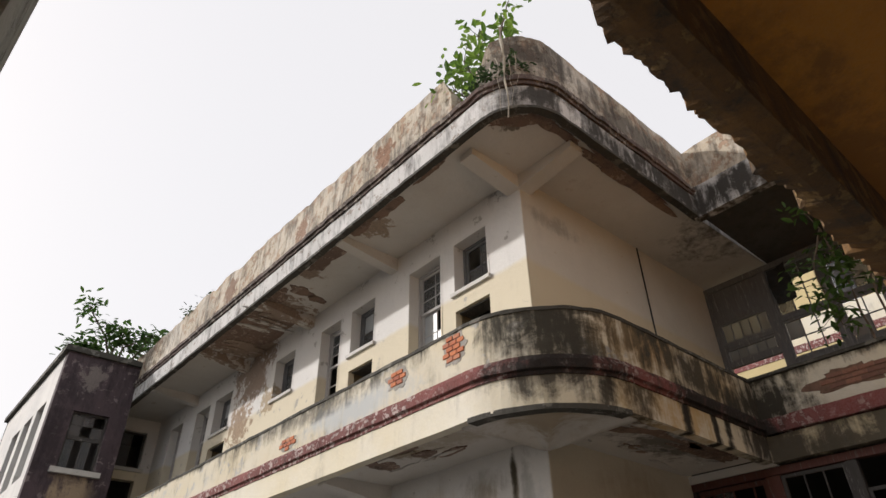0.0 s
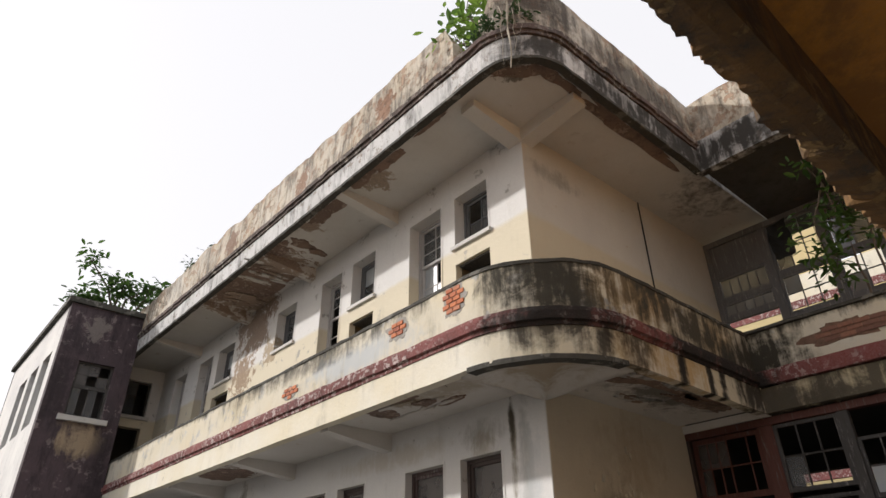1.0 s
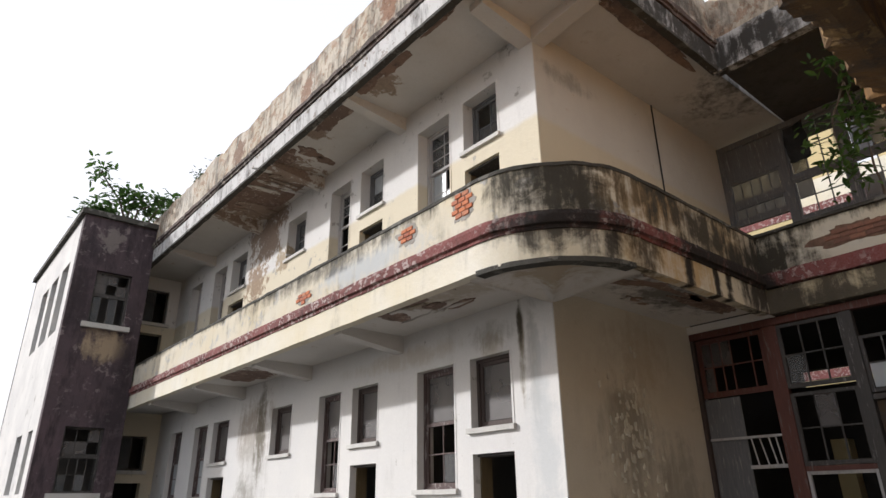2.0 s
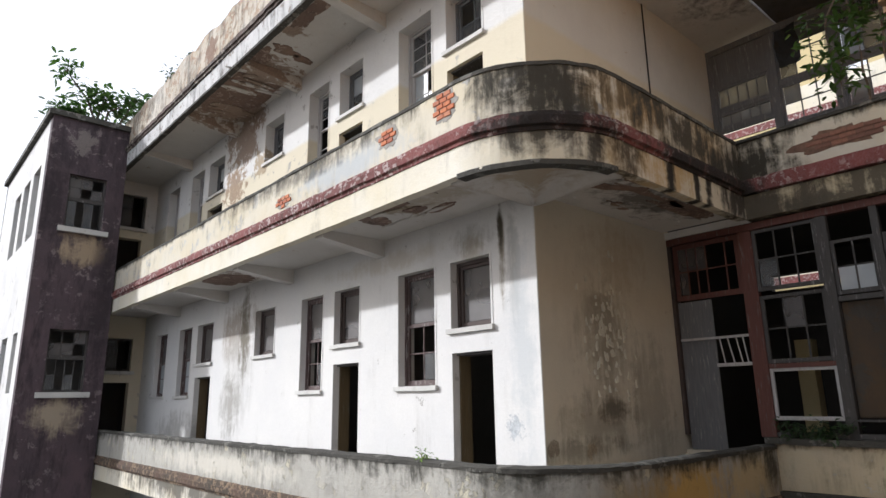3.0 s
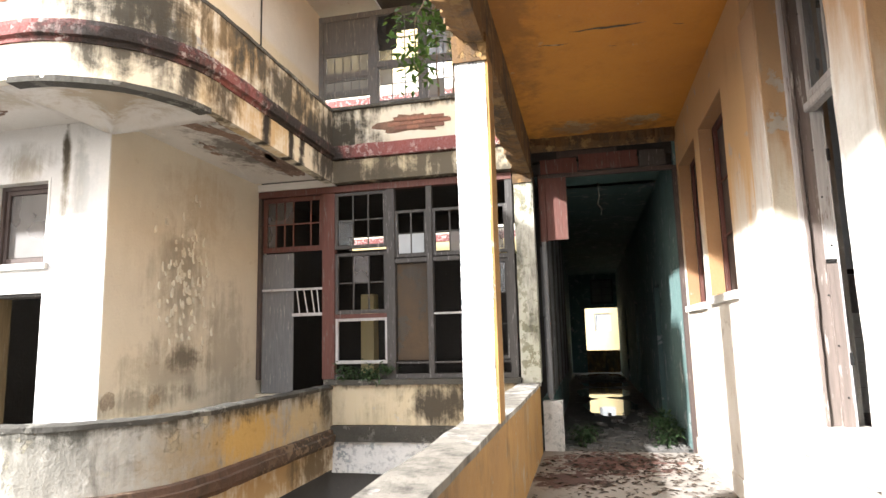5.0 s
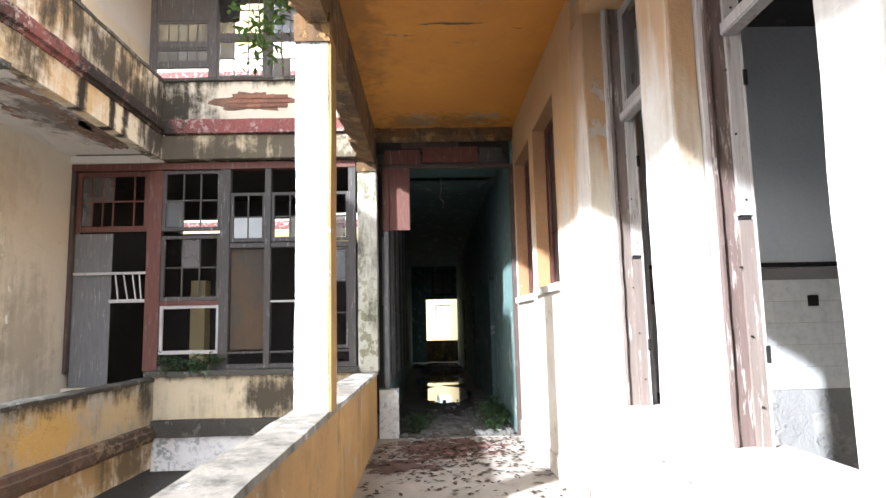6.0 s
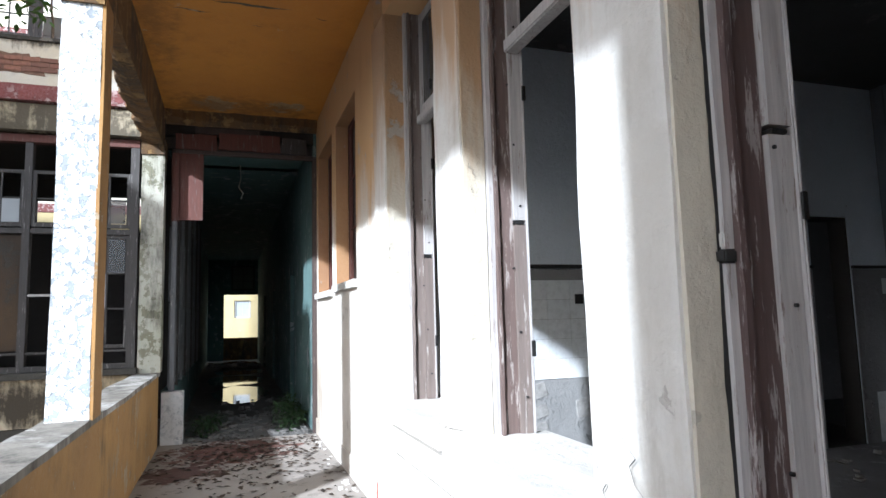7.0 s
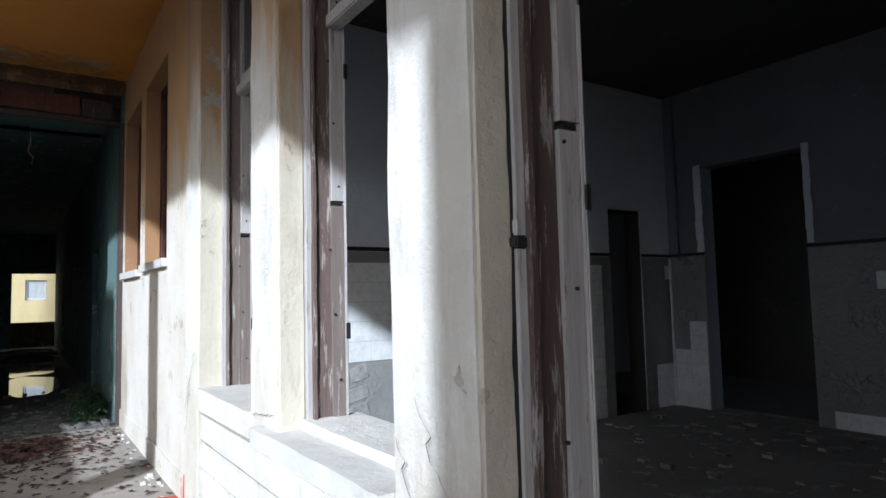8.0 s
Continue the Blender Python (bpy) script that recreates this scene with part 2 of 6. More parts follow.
M_fascia = plaster("cream fascia plaster", (0.66, 0.63, 0.55), (0.62, 0.56, 0.42), streaks=0.6, peel=0.15, under=GREY, streak_from=0.55, mould=(0.018, 0.014, 0.010),
                   stains=[((6.6, 3.37, 4.4), (1.6, 0.5, 0.5), 0.75, (0.44, 0.28, 0.10)), ((7.4, 3.37, 0.0), (2.6, 0.5, 0.5), 0.9, (0.36, 0.23, 0.09)), ((8.4, 3.37, -0.05), (1.0, 0.5, 0.4), 0.9, (0.12, 0.09, 0.05)), ((4.8, 3.65, 4.6), (1.1, 1.1, 0.5), 0.9), ((6.0, 3.37, 4.5), (0.5, 0.4, 0.7), 0.85), ((5.35, 3.4, 4.5), (0.22, 0.4, 1.0), 0.9), ((6.9, 3.37, 4.5), (0.16, 0.4, 1.2), 1.0), ((6.9, 3.37, 4.5), (0.15, 0.4, 1.4), 0.95), ((7.62, 3.37, 4.5), (0.12, 0.4, 1.3), 1.0), ((7.62, 3.37, 4.5), (0.12, 0.4, 1.4), 0.95), ((7.95, 3.37, 4.5), (0.13, 0.4, 1.3), 1.0), ((7.95, 3.37, 4.5), (0.13, 0.4, 1.4), 0.95), ((8.8, 3.37, 4.5), (0.8, 0.5, 0.7), 0.95), ((4.47, 12, 0.1), (1, 7, 0.5), 0.8)])
M_red = plaster("flaking red moulding paint", (0.19, 0.042, 0.038), (0.12, 0.034, 0.032), streaks=0.9, streak_from=0.50, peel=1.05, flake_size=11.0, under=(0.50, 0.42, 0.40), mould=(0.020, 0.015, 0.013), relief=0.9,
                stains=[((4.75, 3.75, 4.7), (1.1, 1.1, 0.6), 1.0), ((4.8, 3.65, 4.7), (0.8, 0.8, 0.6), 0.95), ((5.3, 3.4, 4.7), (0.7, 0.5, 0.6), 0.9), ((7.4, 3.37, 4.7), (0.5, 0.4, 0.6), 1.0), ((8.8, 3.37, 4.7), (0.8, 0.5, 0.6), 1.0), ((7.8, 3.37, 4.7), (2.2, 0.4, 0.6), 1.0), ((4.47, 12, 0.2), (1, 9, 0.6), 1.0), ((6, 3.37, 0.2), (5, 1, 0.6), 1.0)])
M_parapet = plaster("grey weathered parapet render", (0.38, 0.37, 0.34), (0.31, 0.30, 0.27), streaks=0.8, peel=0.75, under=(0.50, 0.46, 0.35), streak_from=0.47, drip=(0.98, 0.42), mould=(0.038, 0.036, 0.028), relief=0.9, soot=0.12,
                    stains=[((6.7, 3.37, 0.62), (1.5, 0.5, 0.5), 1.0, (0.50, 0.33, 0.11)), ((8.3, 3.37, 0.65), (1.3, 0.5, 0.45), 0.95, (0.48, 0.38, 0.22)), ((5.5, 3.45, 0.6), (0.7, 0.4, 0.6), 0.7, (0.30, 0.24, 0.15)), ((8.9, 3.37, 0.7), (0.4, 0.4, 0.4), 0.9), ((4.47, 11.5, 0.6), (0.4, 4.0, 0.3), 0.8, (0.56, 0.53, 0.46)), ((4.6, 4.2, 0.7), (0.8, 1.0, 0.6), 0.5)])
M_lowmould = plaster("mouldy red-brown moulding", (0.10, 0.055, 0.038), (0.045, 0.040, 0.030), streaks=0.8, peel=1.1, flake_size=8.0, under=(0.24, 0.17, 0.11), mould=(0.025, 0.022, 0.017), soot=0.25, relief=0.9)
M_dripmould = plaster("crumbling roof drip moulding", (0.085, 0.048, 0.042), (0.05, 0.042, 0.036), streaks=0.8, peel=1.0, flake_size=7.0, under=(0.36, 0.32, 0.28), mould=(0.018, 0.016, 0.014), soot=0.4, relief=0.9)
M_ochre_out = plaster("ochre parapet render", (0.50, 0.42, 0.26), (0.52, 0.45, 0.33), streaks=0.85, peel=0.55, under=(0.48, 0.46, 0.40), streak_from=0.49, mould=(0.06, 0.05, 0.035), drip=(1.05, 0.2), stains=[((9.1, 1.6, 0.7), (1, 0.9, 0.5), 1.0), ((9.1, 1.2, 0.75), (1, 0.7, 0.4), 0.9), ((9.1, 2.9, 4.3), (1, 0.8, 0.3), 0.7)])
M_coping = plaster("black mouldy coping", (0.030, 0.028, 0.024), (0.055, 0.052, 0.044), streaks=0.6, peel=0.9, under=(0.17, 0.165, 0.145), relief=0.9)
M_roofpar = plaster("eroded roof parapet", (0.56, 0.53, 0.47), (0.44, 0.37, 0.27), streaks=0.9, streak_from=0.5, peel=1.1, flake_size=5.0, under=(0.34, 0.225, 0.155), soot=0.48, mould=(0.055, 0.045, 0.036),
                    blots=[((4.42, 6.6, 9.6), 0.35, (0.28, 0.15, 0.09)), ((4.42, 9.4, 9.5), 0.4, (0.30, 0.18, 0.12)), ((4.42, 12.8, 9.6), 0.4, (0.26, 0.16, 0.11))], relief=0.9,
                    stains=[((4.9, 3.6, 9.7), (1.2, 0.9, 0.8), 0.85), ((7.5, 3.37, 9.5), (3.5, 0.5, 0.5), 0.8)])
M_rooffascia = plaster("grey roof fascia", (0.62, 0.62, 0.62), (0.46, 0.46, 0.455), streaks=0.9, peel=0.8, flake_size=6.0, under=(0.24, 0.20, 0.17), soot=0.35,
                       stains=[((4.9, 3.6, 8.75), (0.9, 0.7, 0.5), 0.95), ((7.5, 3.37, 8.75), (3.2, 0.5, 0.6), 1.0), ((8.4, 3.37, 8.75), (1.6, 0.6, 0.7), 1.0), ((9.1, 2.6, 8.8), (1, 1.4, 0.6), 1.0), ((9.1, 1, 8.8), (1, 3, 0.5), 0.7)])
M_soffit = plaster("limewashed soffit", (0.60, 0.59, 0.57), (0.53, 0.515, 0.49), streaks=0.2, peel=0.35, under=(0.40, 0.33, 0.27), mould=(0.07, 0.06, 0.05),
                   blots=[((5.1, 11.4, 8.6), 0.9, SCAR), ((5.2, 13.6, 8.6), 1.3, SCAR), ((4.8, 7.4, 8.6), 0.45, (0.36, 0.27, 0.2)), ((4.65, 9.6, 8.6), 0.4, SCAR), ((4.75, 3.9, 8.6), 0.35, (0.18, 0.15, 0.12)), ((5.1, 12.6, 4.3), 0.8, (0.3, 0.24, 0.2)), ((5.0, 6.4, 4.3), 0.35, (0.38, 0.33, 0.26))],
                   stains=[((5.1, 4.1, 4.3), (0.8, 0.8, 1), 0.75, (0.30, 0.23, 0.14)), ((4.9, 5.6, 4.3), (0.5, 1.2, 1), 0.6, (0.30, 0.24, 0.16)), ((7.4, 3.9, 4.3), (1.6, 0.7, 1), 0.8), ((10, 2, 8.5), (1.5, 3, 1), 0.8)])
# Base tone lifted a little for the purple lens flare over the tower.
M_dark_tower = plaster("dark purplish tower plaster", (0.090, 0.060, 0.070), (0.050, 0.036, 0.044), streaks=0.8, peel=0.75, flake_size=4.5, under=(0.20, 0.165, 0.165), soot=0.38, mould=(0.022, 0.017, 0.020), relief=0.8,
                       stains=[((3.5, 19.0, 5.9), (0.8, 1, 0.7), 0.9, (0.36, 0.28, 0.19)), ((3.4, 19.0, 1.5), (0.8, 1, 0.8), 0.9, (0.36, 0.30, 0.22)), ((4.2, 19.0, 4.5), (0.5, 1, 3.0), 0.7), ((2.7, 19.0, 7.5), (0.4, 1, 2.0), 0.7)],
                       blots=[((3.2, 19.0, 9.0), 0.45, (0.22, 0.19, 0.18))])
M_tower_side = plaster("limewashed tower side", WHITE, (0.55, 0.545, 0.54), streaks=0.6, peel=0.5, under=GREY)
M_sill = plaster("chipped concrete sill", (0.58, 0.575, 0.55), (0.48, 0.47, 0.45), streaks=0.5, streak_from=0.52, peel=0.5, under=(0.36, 0.35, 0.33), mould=(0.12, 0.11, 0.10))
M_gallery_wall = plaster("worn limewash, ochre towards the top", (0.64, 0.625, 0.595), (0.55, 0.51, 0.45), upper=(2.7, (0.52, 0.31, 0.12)), streaks=0.4, mould=(0.22, 0.15, 0.08), peel=0.6, under=(0.40, 0.36, 0.31), stains=[((9.4, -1.94, 0.6), (0.8, 1, 1.2), 0.5)])
M_pier = plaster("pale pier plaster", (0.68, 0.675, 0.655), (0.56, 0.545, 0.515), streaks=0.6, streak_from=0.47, peel=0.12, under=(0.42, 0.40, 0.37), relief=0.7, soot=0.10, mould=(0.33, 0.305, 0.265), stains=[((1.6, -1.93, 0.7), (0.6, 1, 0.8), 0.8, (0.44, 0.41, 0.36)), ((1.5, -1.93, 2.0), (0.22, 1, 1.2), 0.6, (0.50, 0.48, 0.44)), ((3.4, -1.94, 1.1), (0.5, 1, 0.5), 0.6, (0.46, 0.43, 0.37)), ((5.1, -1.93, 0.6), (0.5, 1, 0.9), 0.6, (0.48, 0.44, 0.36))], upper=(3.05, (0.40, 0.24, 0.11)))
M_tan = plaster("khaki reveal plaster", (0.56, 0.52, 0.425), (0.49, 0.46, 0.39), streaks=0.6, streak_from=0.48, peel=0.5, under=(0.36, 0.34, 0.30), mould=(0.24, 0.21, 0.165), relief=0.7, soot=0.15, upper=(2.75, (0.33, 0.18, 0.07)))
M_flake = plain("pale plaster flake", (0.63, 0.59, 0.49), 0.9)
M_orange = plaster("orange ceiling paint", (0.56, 0.235, 0.020), (0.45, 0.175, 0.018), streaks=0.45, streak_from=0.5, peel=0.3, mould=(0.16, 0.07, 0.02), stains=[((9.0, -0.6, 4.68), (0.6, 1.6, 1), 0.7), ((5.0, 0.1, 4.68), (4.0, 0.4, 1), 0.6)], under=(0.45, 0.33, 0.18), relief=0.2, rough=0.7, blots=[((8.9, -0.5, 4.68), 0.35, (0.42, 0.33, 0.2)), ((8.8, -1.4, 4.68), 0.3, (0.42, 0.33, 0.2))])
M_copw = plaster("worn whitewashed coping", (0.62, 0.61, 0.585), (0.40, 0.385, 0.36), streaks=0.6, peel=2.2, under=(0.16, 0.145, 0.12), soot=0.5)
# Ochre deepened to brown, with the shade of the reveals in it.
M_reveal = plaster("brown ochre paint darkened for shade", (0.36, 0.20, 0.09), (0.29, 0.15, 0.075), streaks=0.4, peel=0.5, under=(0.33, 0.29, 0.24))
M_leafboard = plaster("dull ochre board", (0.085, 0.052, 0.024), (0.055, 0.04, 0.028), streaks=0.8, streak_from=0.45, peel=1.0, under=(0.055, 0.048, 0.04))
# Grime plus the back wing's deep shade, both put into one dark colour.
M_backsoffit = plaster("grimy soffit plaster darkened for shade", (0.075, 0.07, 0.066), (0.05, 0.046, 0.042), streaks=0.2, peel=0.8, under=(0.08, 0.065, 0.05), soot=0.4)
M_ochre_in = plaster("ochre gallery parapet paint", (0.38, 0.21, 0.06), (0.27, 0.145, 0.045), streaks=0.9, streak_from=0.46, peel=0.8, mould=(0.09, 0.06, 0.03), under=(0.36, 0.31, 0.23))
M_beam = plaster("broken beam edge", (0.19, 0.095, 0.028), (0.075, 0.045, 0.022), streaks=0.6, peel=1.0, flake_size=6.0, under=(0.26, 0.16, 0.06), soot=0.5, relief=0.9)
M_column = plaster("flaking white column", (0.70, 0.70, 0.69), (0.60, 0.61, 0.61), streaks=0.4, peel=1.1, flake_size=16.0, under=(0.22, 0.25, 0.28), mould=(0.22, 0.19, 0.15), relief=0.8)
M_mossy = plaster("mossy column plaster", (0.52, 0.51, 0.46), (0.34, 0.34, 0.26), streaks=0.8, streak_from=0.5, peel=1.15, flake_size=8.0, under=(0.17, 0.165, 0.11), soot=0.3)
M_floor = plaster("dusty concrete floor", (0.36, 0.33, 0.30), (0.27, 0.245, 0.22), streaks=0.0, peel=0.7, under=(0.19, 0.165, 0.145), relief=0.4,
                  blots=[((8.6, -0.75, 0.0), 1.0, (0.14, 0.05, 0.035)), ((7.6, -0.2, 0.0), 0.6, (0.11, 0.05, 0.04))])
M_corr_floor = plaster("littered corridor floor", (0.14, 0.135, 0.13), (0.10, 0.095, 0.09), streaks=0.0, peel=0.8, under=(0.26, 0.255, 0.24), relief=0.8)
M_teal = plaster("teal corridor paint", (0.085, 0.165, 0.16), (0.065, 0.12, 0.118), streaks=0.6, peel=0.75, flake_size=4.0, under=(0.30, 0.33, 0.33))
# Dark copy of M_room: walls far from the openings carry their shade as colour.
M_roomshade = plaster("blue-grey room paint darkened for shade", (0.15, 0.167, 0.19), (0.12, 0.134, 0.152), streaks=0.3, peel=0.4, under=(0.26, 0.265, 0.27))
M_roomfloor = plaster("dusty room floor", (0.24, 0.237, 0.232), (0.17, 0.167, 0.163), streaks=0.0, peel=0.8, under=(0.36, 0.355, 0.34), relief=0.6)
# Far darker than the paint itself: the unlit ceiling's shade is in these tones.
M_roomceil = plaster("stained room ceiling paint, darkened for shade", (0.055, 0.055, 0.055), (0.04, 0.04, 0.04), streaks=0.1, peel=0.5, under=(0.10, 0.095, 0.09))
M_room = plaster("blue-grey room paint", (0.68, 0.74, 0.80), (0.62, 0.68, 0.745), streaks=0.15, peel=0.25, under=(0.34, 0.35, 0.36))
M_bed = plaster("tile mortar bed", (0.26, 0.262, 0.262), (0.20, 0.202, 0.202), streaks=0.2, peel=0.8, under=(0.27, 0.27, 0.265), relief=0.9)
# Interior plaster whose low tone holds the shade of enclosed rooms.
M_inside = plaster("room plaster darkened for shade", (0.08, 0.077, 0.074), (0.062, 0.06, 0.058), streaks=0.3, peel=0.4, under=(0.12, 0.115, 0.11))
# Near-black plaster: the back gallery's shade given as colour.
M_deepshade = plaster("inner plaster darkened for shade", (0.035, 0.031, 0.029), (0.024, 0.022, 0.02), streaks=0.3, peel=0.4, under=(0.06, 0.055, 0.05))
M_yellow = plaster("yellow court wall", (0.50, 0.41, 0.22), (0.46, 0.37, 0.19), streaks=0.3, peel=0.3, under=(0.6, 0.55, 0.4))
M_ground = plain("court paving", (0.065, 0.06, 0.052), 0.95, 0, 0.4, 1.2)
M_redwood = wood("red-brown painted timber", (0.115, 0.042, 0.032), (0.125, 0.10, 0.09), peel=0.42)
M_screenwood = wood("pale grey weathered screen timber", (0.15, 0.152, 0.158), (0.26, 0.255, 0.25), peel=0.4)
M_greywood = wood("weathered grey timber", (0.062, 0.057, 0.054), (0.17, 0.163, 0.155), peel=0.4)
M_whitewood = wood("flaking white timber", (0.46, 0.445, 0.44), (0.22, 0.18, 0.165), peel=0.35)
M_olive = wood("olive-brown door jamb timber", (0.125, 0.088, 0.042), (0.16, 0.14, 0.11), peel=0.3)
M_brownwood = wood("brown jamb timber", (0.095, 0.062, 0.058), (0.28, 0.255, 0.25), peel=0.55)
M_paledjamb = wood("grey-brown jamb timber, paint gone", (0.19, 0.155, 0.14), (0.36, 0.335, 0.315), peel=0.45)
M_brownjamb = wood("worn brown jamb timber", (0.14, 0.10, 0.09), (0.32, 0.29, 0.275), peel=0.5)
M_darkwood = wood("dark shutter timber", (0.07, 0.05, 0.045), (0.15, 0.12, 0.10), peel=0.3)
M_brick = by_piece("fired brick", [(0.40, 0.12, 0.05), (0.50, 0.17, 0.07), (0.30, 0.085, 0.045), (0.46, 0.20, 0.11)])
M_oldbrick = by_piece("dull brick", [(0.19, 0.085, 0.06), (0.25, 0.12, 0.08), (0.15, 0.075, 0.055)])
M_tile = by_piece("white glazed tile", [(0.70, 0.72, 0.73), (0.66, 0.69, 0.71), (0.74, 0.75, 0.75)], 0.35, 12.0)
M_oldmortar = plain("red-brown crumbled mortar", (0.20, 0.12, 0.085), 0.95, 0, 0.5, 9.0)
M_cement = plain("bare cement", (0.33, 0.31, 0.28), 0.95, 0, 0.35, 8.0)
M_black = plain("black iron", (0.03, 0.03, 0.03), 0.6, 0.4, 0.3, 12)
M_bark = plain("bark", (0.13, 0.10, 0.075), 0.95, 0, 0.5, 20)
M_root = plain("pale aerial root", (0.42, 0.38, 0.31), 0.9, 0, 0.4, 20)
M_leaf = leaves_mat("green leaves", (0.24, 0.38, 0.06), (0.08, 0.17, 0.03))
# Darker copy of the green leaves, with shade put into the colour.
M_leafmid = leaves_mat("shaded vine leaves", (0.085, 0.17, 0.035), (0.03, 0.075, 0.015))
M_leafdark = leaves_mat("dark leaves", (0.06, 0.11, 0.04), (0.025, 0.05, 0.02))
M_litter = leaves_mat("dry leaf litter", (0.10, 0.07, 0.05), (0.03, 0.022, 0.018))
M_redpaint = plain("spilt red paint", (0.55, 0.06, 0.03), 0.7, 0, 0.4, 10)


def glass(name, tint, rough, alpha):
    m, nt, bsdf = start(name, rough)
    bsdf.inputs["Base Color"].default_value = (*tint, 1)
    dust = ramp(nt, noise_tex(nt, position(nt), 2.0, 2, 0.5), 0.3, 0.75, alpha - 0.12, alpha + 0.12)
    link(nt, dust, bsdf.inputs["Alpha"])
    return m


M_glass = glass("dusty window glass", (0.13, 0.135, 0.14), 0.2, 0.38)
M_grime = glass("grey grimy window glass", (0.17, 0.172, 0.165), 0.6, 0.85)
M_dust = glass("brown dusty window glass", (0.10, 0.092, 0.09), 0.55, 0.75)
M_frost = glass("whitened window glass", (0.36, 0.385, 0.40), 0.4, 0.8)
m, nt, bsdf = start("still water", 0.03)
bsdf.inputs["Base Color"].default_value = (0.03, 0.028, 0.025, 1)
M_water = m


# ---- mesh helpers ----
def part(name, bm, material, parent=None, label="", smooth=False):
    me = bpy.data.meshes.new(name)
    bmesh.ops.recalc_face_normals(bm, faces=bm.faces[:])
    bm.to_mesh(me)
    bm.free()
    me.materials.append(material)
    if smooth:
        for poly in me.polygons:
            poly.use_smooth = True
    ob = new(name, me)
    ob.parent = parent
    if label:
        ob["label"] = label
    return ob


def structure(name, bm, material, label, category, smooth=False):
    return tagged(part(name, bm, material, None, "", smooth), label, category, kind="structure")


def holder(name, label, category, group="", kind="", at=(0, 0, 0)):
    ob = new(name)
    ob.empty_display_size = 0.1
    ob.location = at
    return tagged(ob, label, category, group, kind)


def add_box(bm, x0, y0, z0, x1, y1, z1):
    vs = [bm.verts.new((x, y, z)) for x in (x0, x1) for y in (y0, y1) for z in (z0, z1)]
    for f in ((0, 1, 3, 2), (4, 6, 7, 5), (0, 4, 5, 1), (2, 3, 7, 6), (0, 2, 6, 4), (1, 5, 7, 3)):
        bm.faces.new([vs[i] for i in f])
    return vs


def box(x0, y0, z0, x1, y1, z1, bevel=0.0):
    bm = bmesh.new()
    add_box(bm, x0, y0, z0, x1, y1, z1)
    if bevel:
        bmesh.ops.bevel(bm, geom=bm.edges[:], offset=bevel, segments=2, affect="EDGES")
    return bm


def worn_box(x0, y0, z0, x1, y1, z1, step=0.3, amount=0.01, seed=0):
    """A block whose edges and faces wander a little, like hand-laid plaster."""
    bm = bmesh.new()
    add_box(bm, x0, y0, z0, x1, y1, z1)
    for ax, ln in ((0, x1 - x0), (1, y1 - y0), (2, z1 - z0)):
        n = min(60, int(ln / step))
        for k in range(1, n):
            co = [0, 0, 0]
            co[ax] = (x0, y0, z0)[ax] + ln * k / n
            no = [0, 0, 0]
            no[ax] = 1
            bmesh.ops.bisect_plane(bm, geom=bm.verts[:] + bm.edges[:] + bm.faces[:], plane_co=co, plane_no=no)
    for v in bm.verts:
        v.co += noise.noise_vector(v.co * 2.3 + Vector((seed, 0, 0))) * amount
    return bm


def wall_mesh(axis, c0, c1, u0, u1, z0, z1, holes=()):
    """A wall across axis from c0 to c1 thick, with rectangular openings (u0, u1, z0, z1) through it."""
    us = sorted({u0, u1, *(h[0] for h in holes), *(h[1] for h in holes)})
    zs = sorted({z0, z1, *(h[2] for h in holes), *(h[3] for h in holes)})
    us, zs = [u for u in us if u0 <= u <= u1], [z for z in zs if z0 <= z <= z1]
    full = {}
    for i in range(len(us) - 1):
        for j in range(len(zs) - 1):
            cu, cz = (us[i] + us[i + 1]) / 2, (zs[j] + zs[j + 1]) / 2
            full[i, j] = not any(h[0] < cu < h[1] and h[2] < cz < h[3] for h in holes)
    bm = bmesh.new()
    made = {}

    def vert(i, j, c):
        if (i, j, c) not in made:
            made[i, j, c] = bm.verts.new((c, us[i], zs[j]) if axis == "x" else (us[i], c, zs[j]))
        return made[i, j, c]

    for (i, j), on in full.items():
        if not on:
            continue
        for c in (c0, c1):
            bm.faces.new([vert(i, j, c), vert(i + 1, j, c), vert(i + 1, j + 1, c), vert(i, j + 1, c)])
        for di, dj, a, b in ((-1, 0, (0, 0), (0, 1)), (1, 0, (1, 0), (1, 1)), (0, -1, (0, 0), (1, 0)), (0, 1, (0, 1), (1, 1))):
            if not full.get((i + di, j + dj), False):
                p, q = (i + a[0], j + a[1]), (i + b[0], j + b[1])
                bm.faces.new([vert(*p, c0), vert(*q, c0), vert(*q, c1), vert(*p, c1)])
    return bm


def sweep(path, profile, closed_profile=True):
    """A profile of (out, z) carried along a path of (x, y); out is to the right-hand side of the way."""
    bm = bmesh.new()
    rings = []
    n = len(path)
    for k in range(n):
        a, b = Vector(path[max(0, k - 1)]), Vector(path[min(n - 1, k + 1)])
        d = (b - a).normalized()
        out = Vector((d.y, -d.x))
        rings.append([bm.verts.new((path[k][0] + out.x * o, path[k][1] + out.y * o, z)) for o, z in profile])
    m_ = len(profile)
    for r, s in zip(rings, rings[1:]):
        for i in range(m_ if closed_profile else m_ - 1):
            bm.faces.new([r[i], s[i], s[(i + 1) % m_], r[(i + 1) % m_]])
    if closed_profile:
        bm.faces.new(rings[0])
        bm.faces.new(rings[-1][::-1])
    return bm


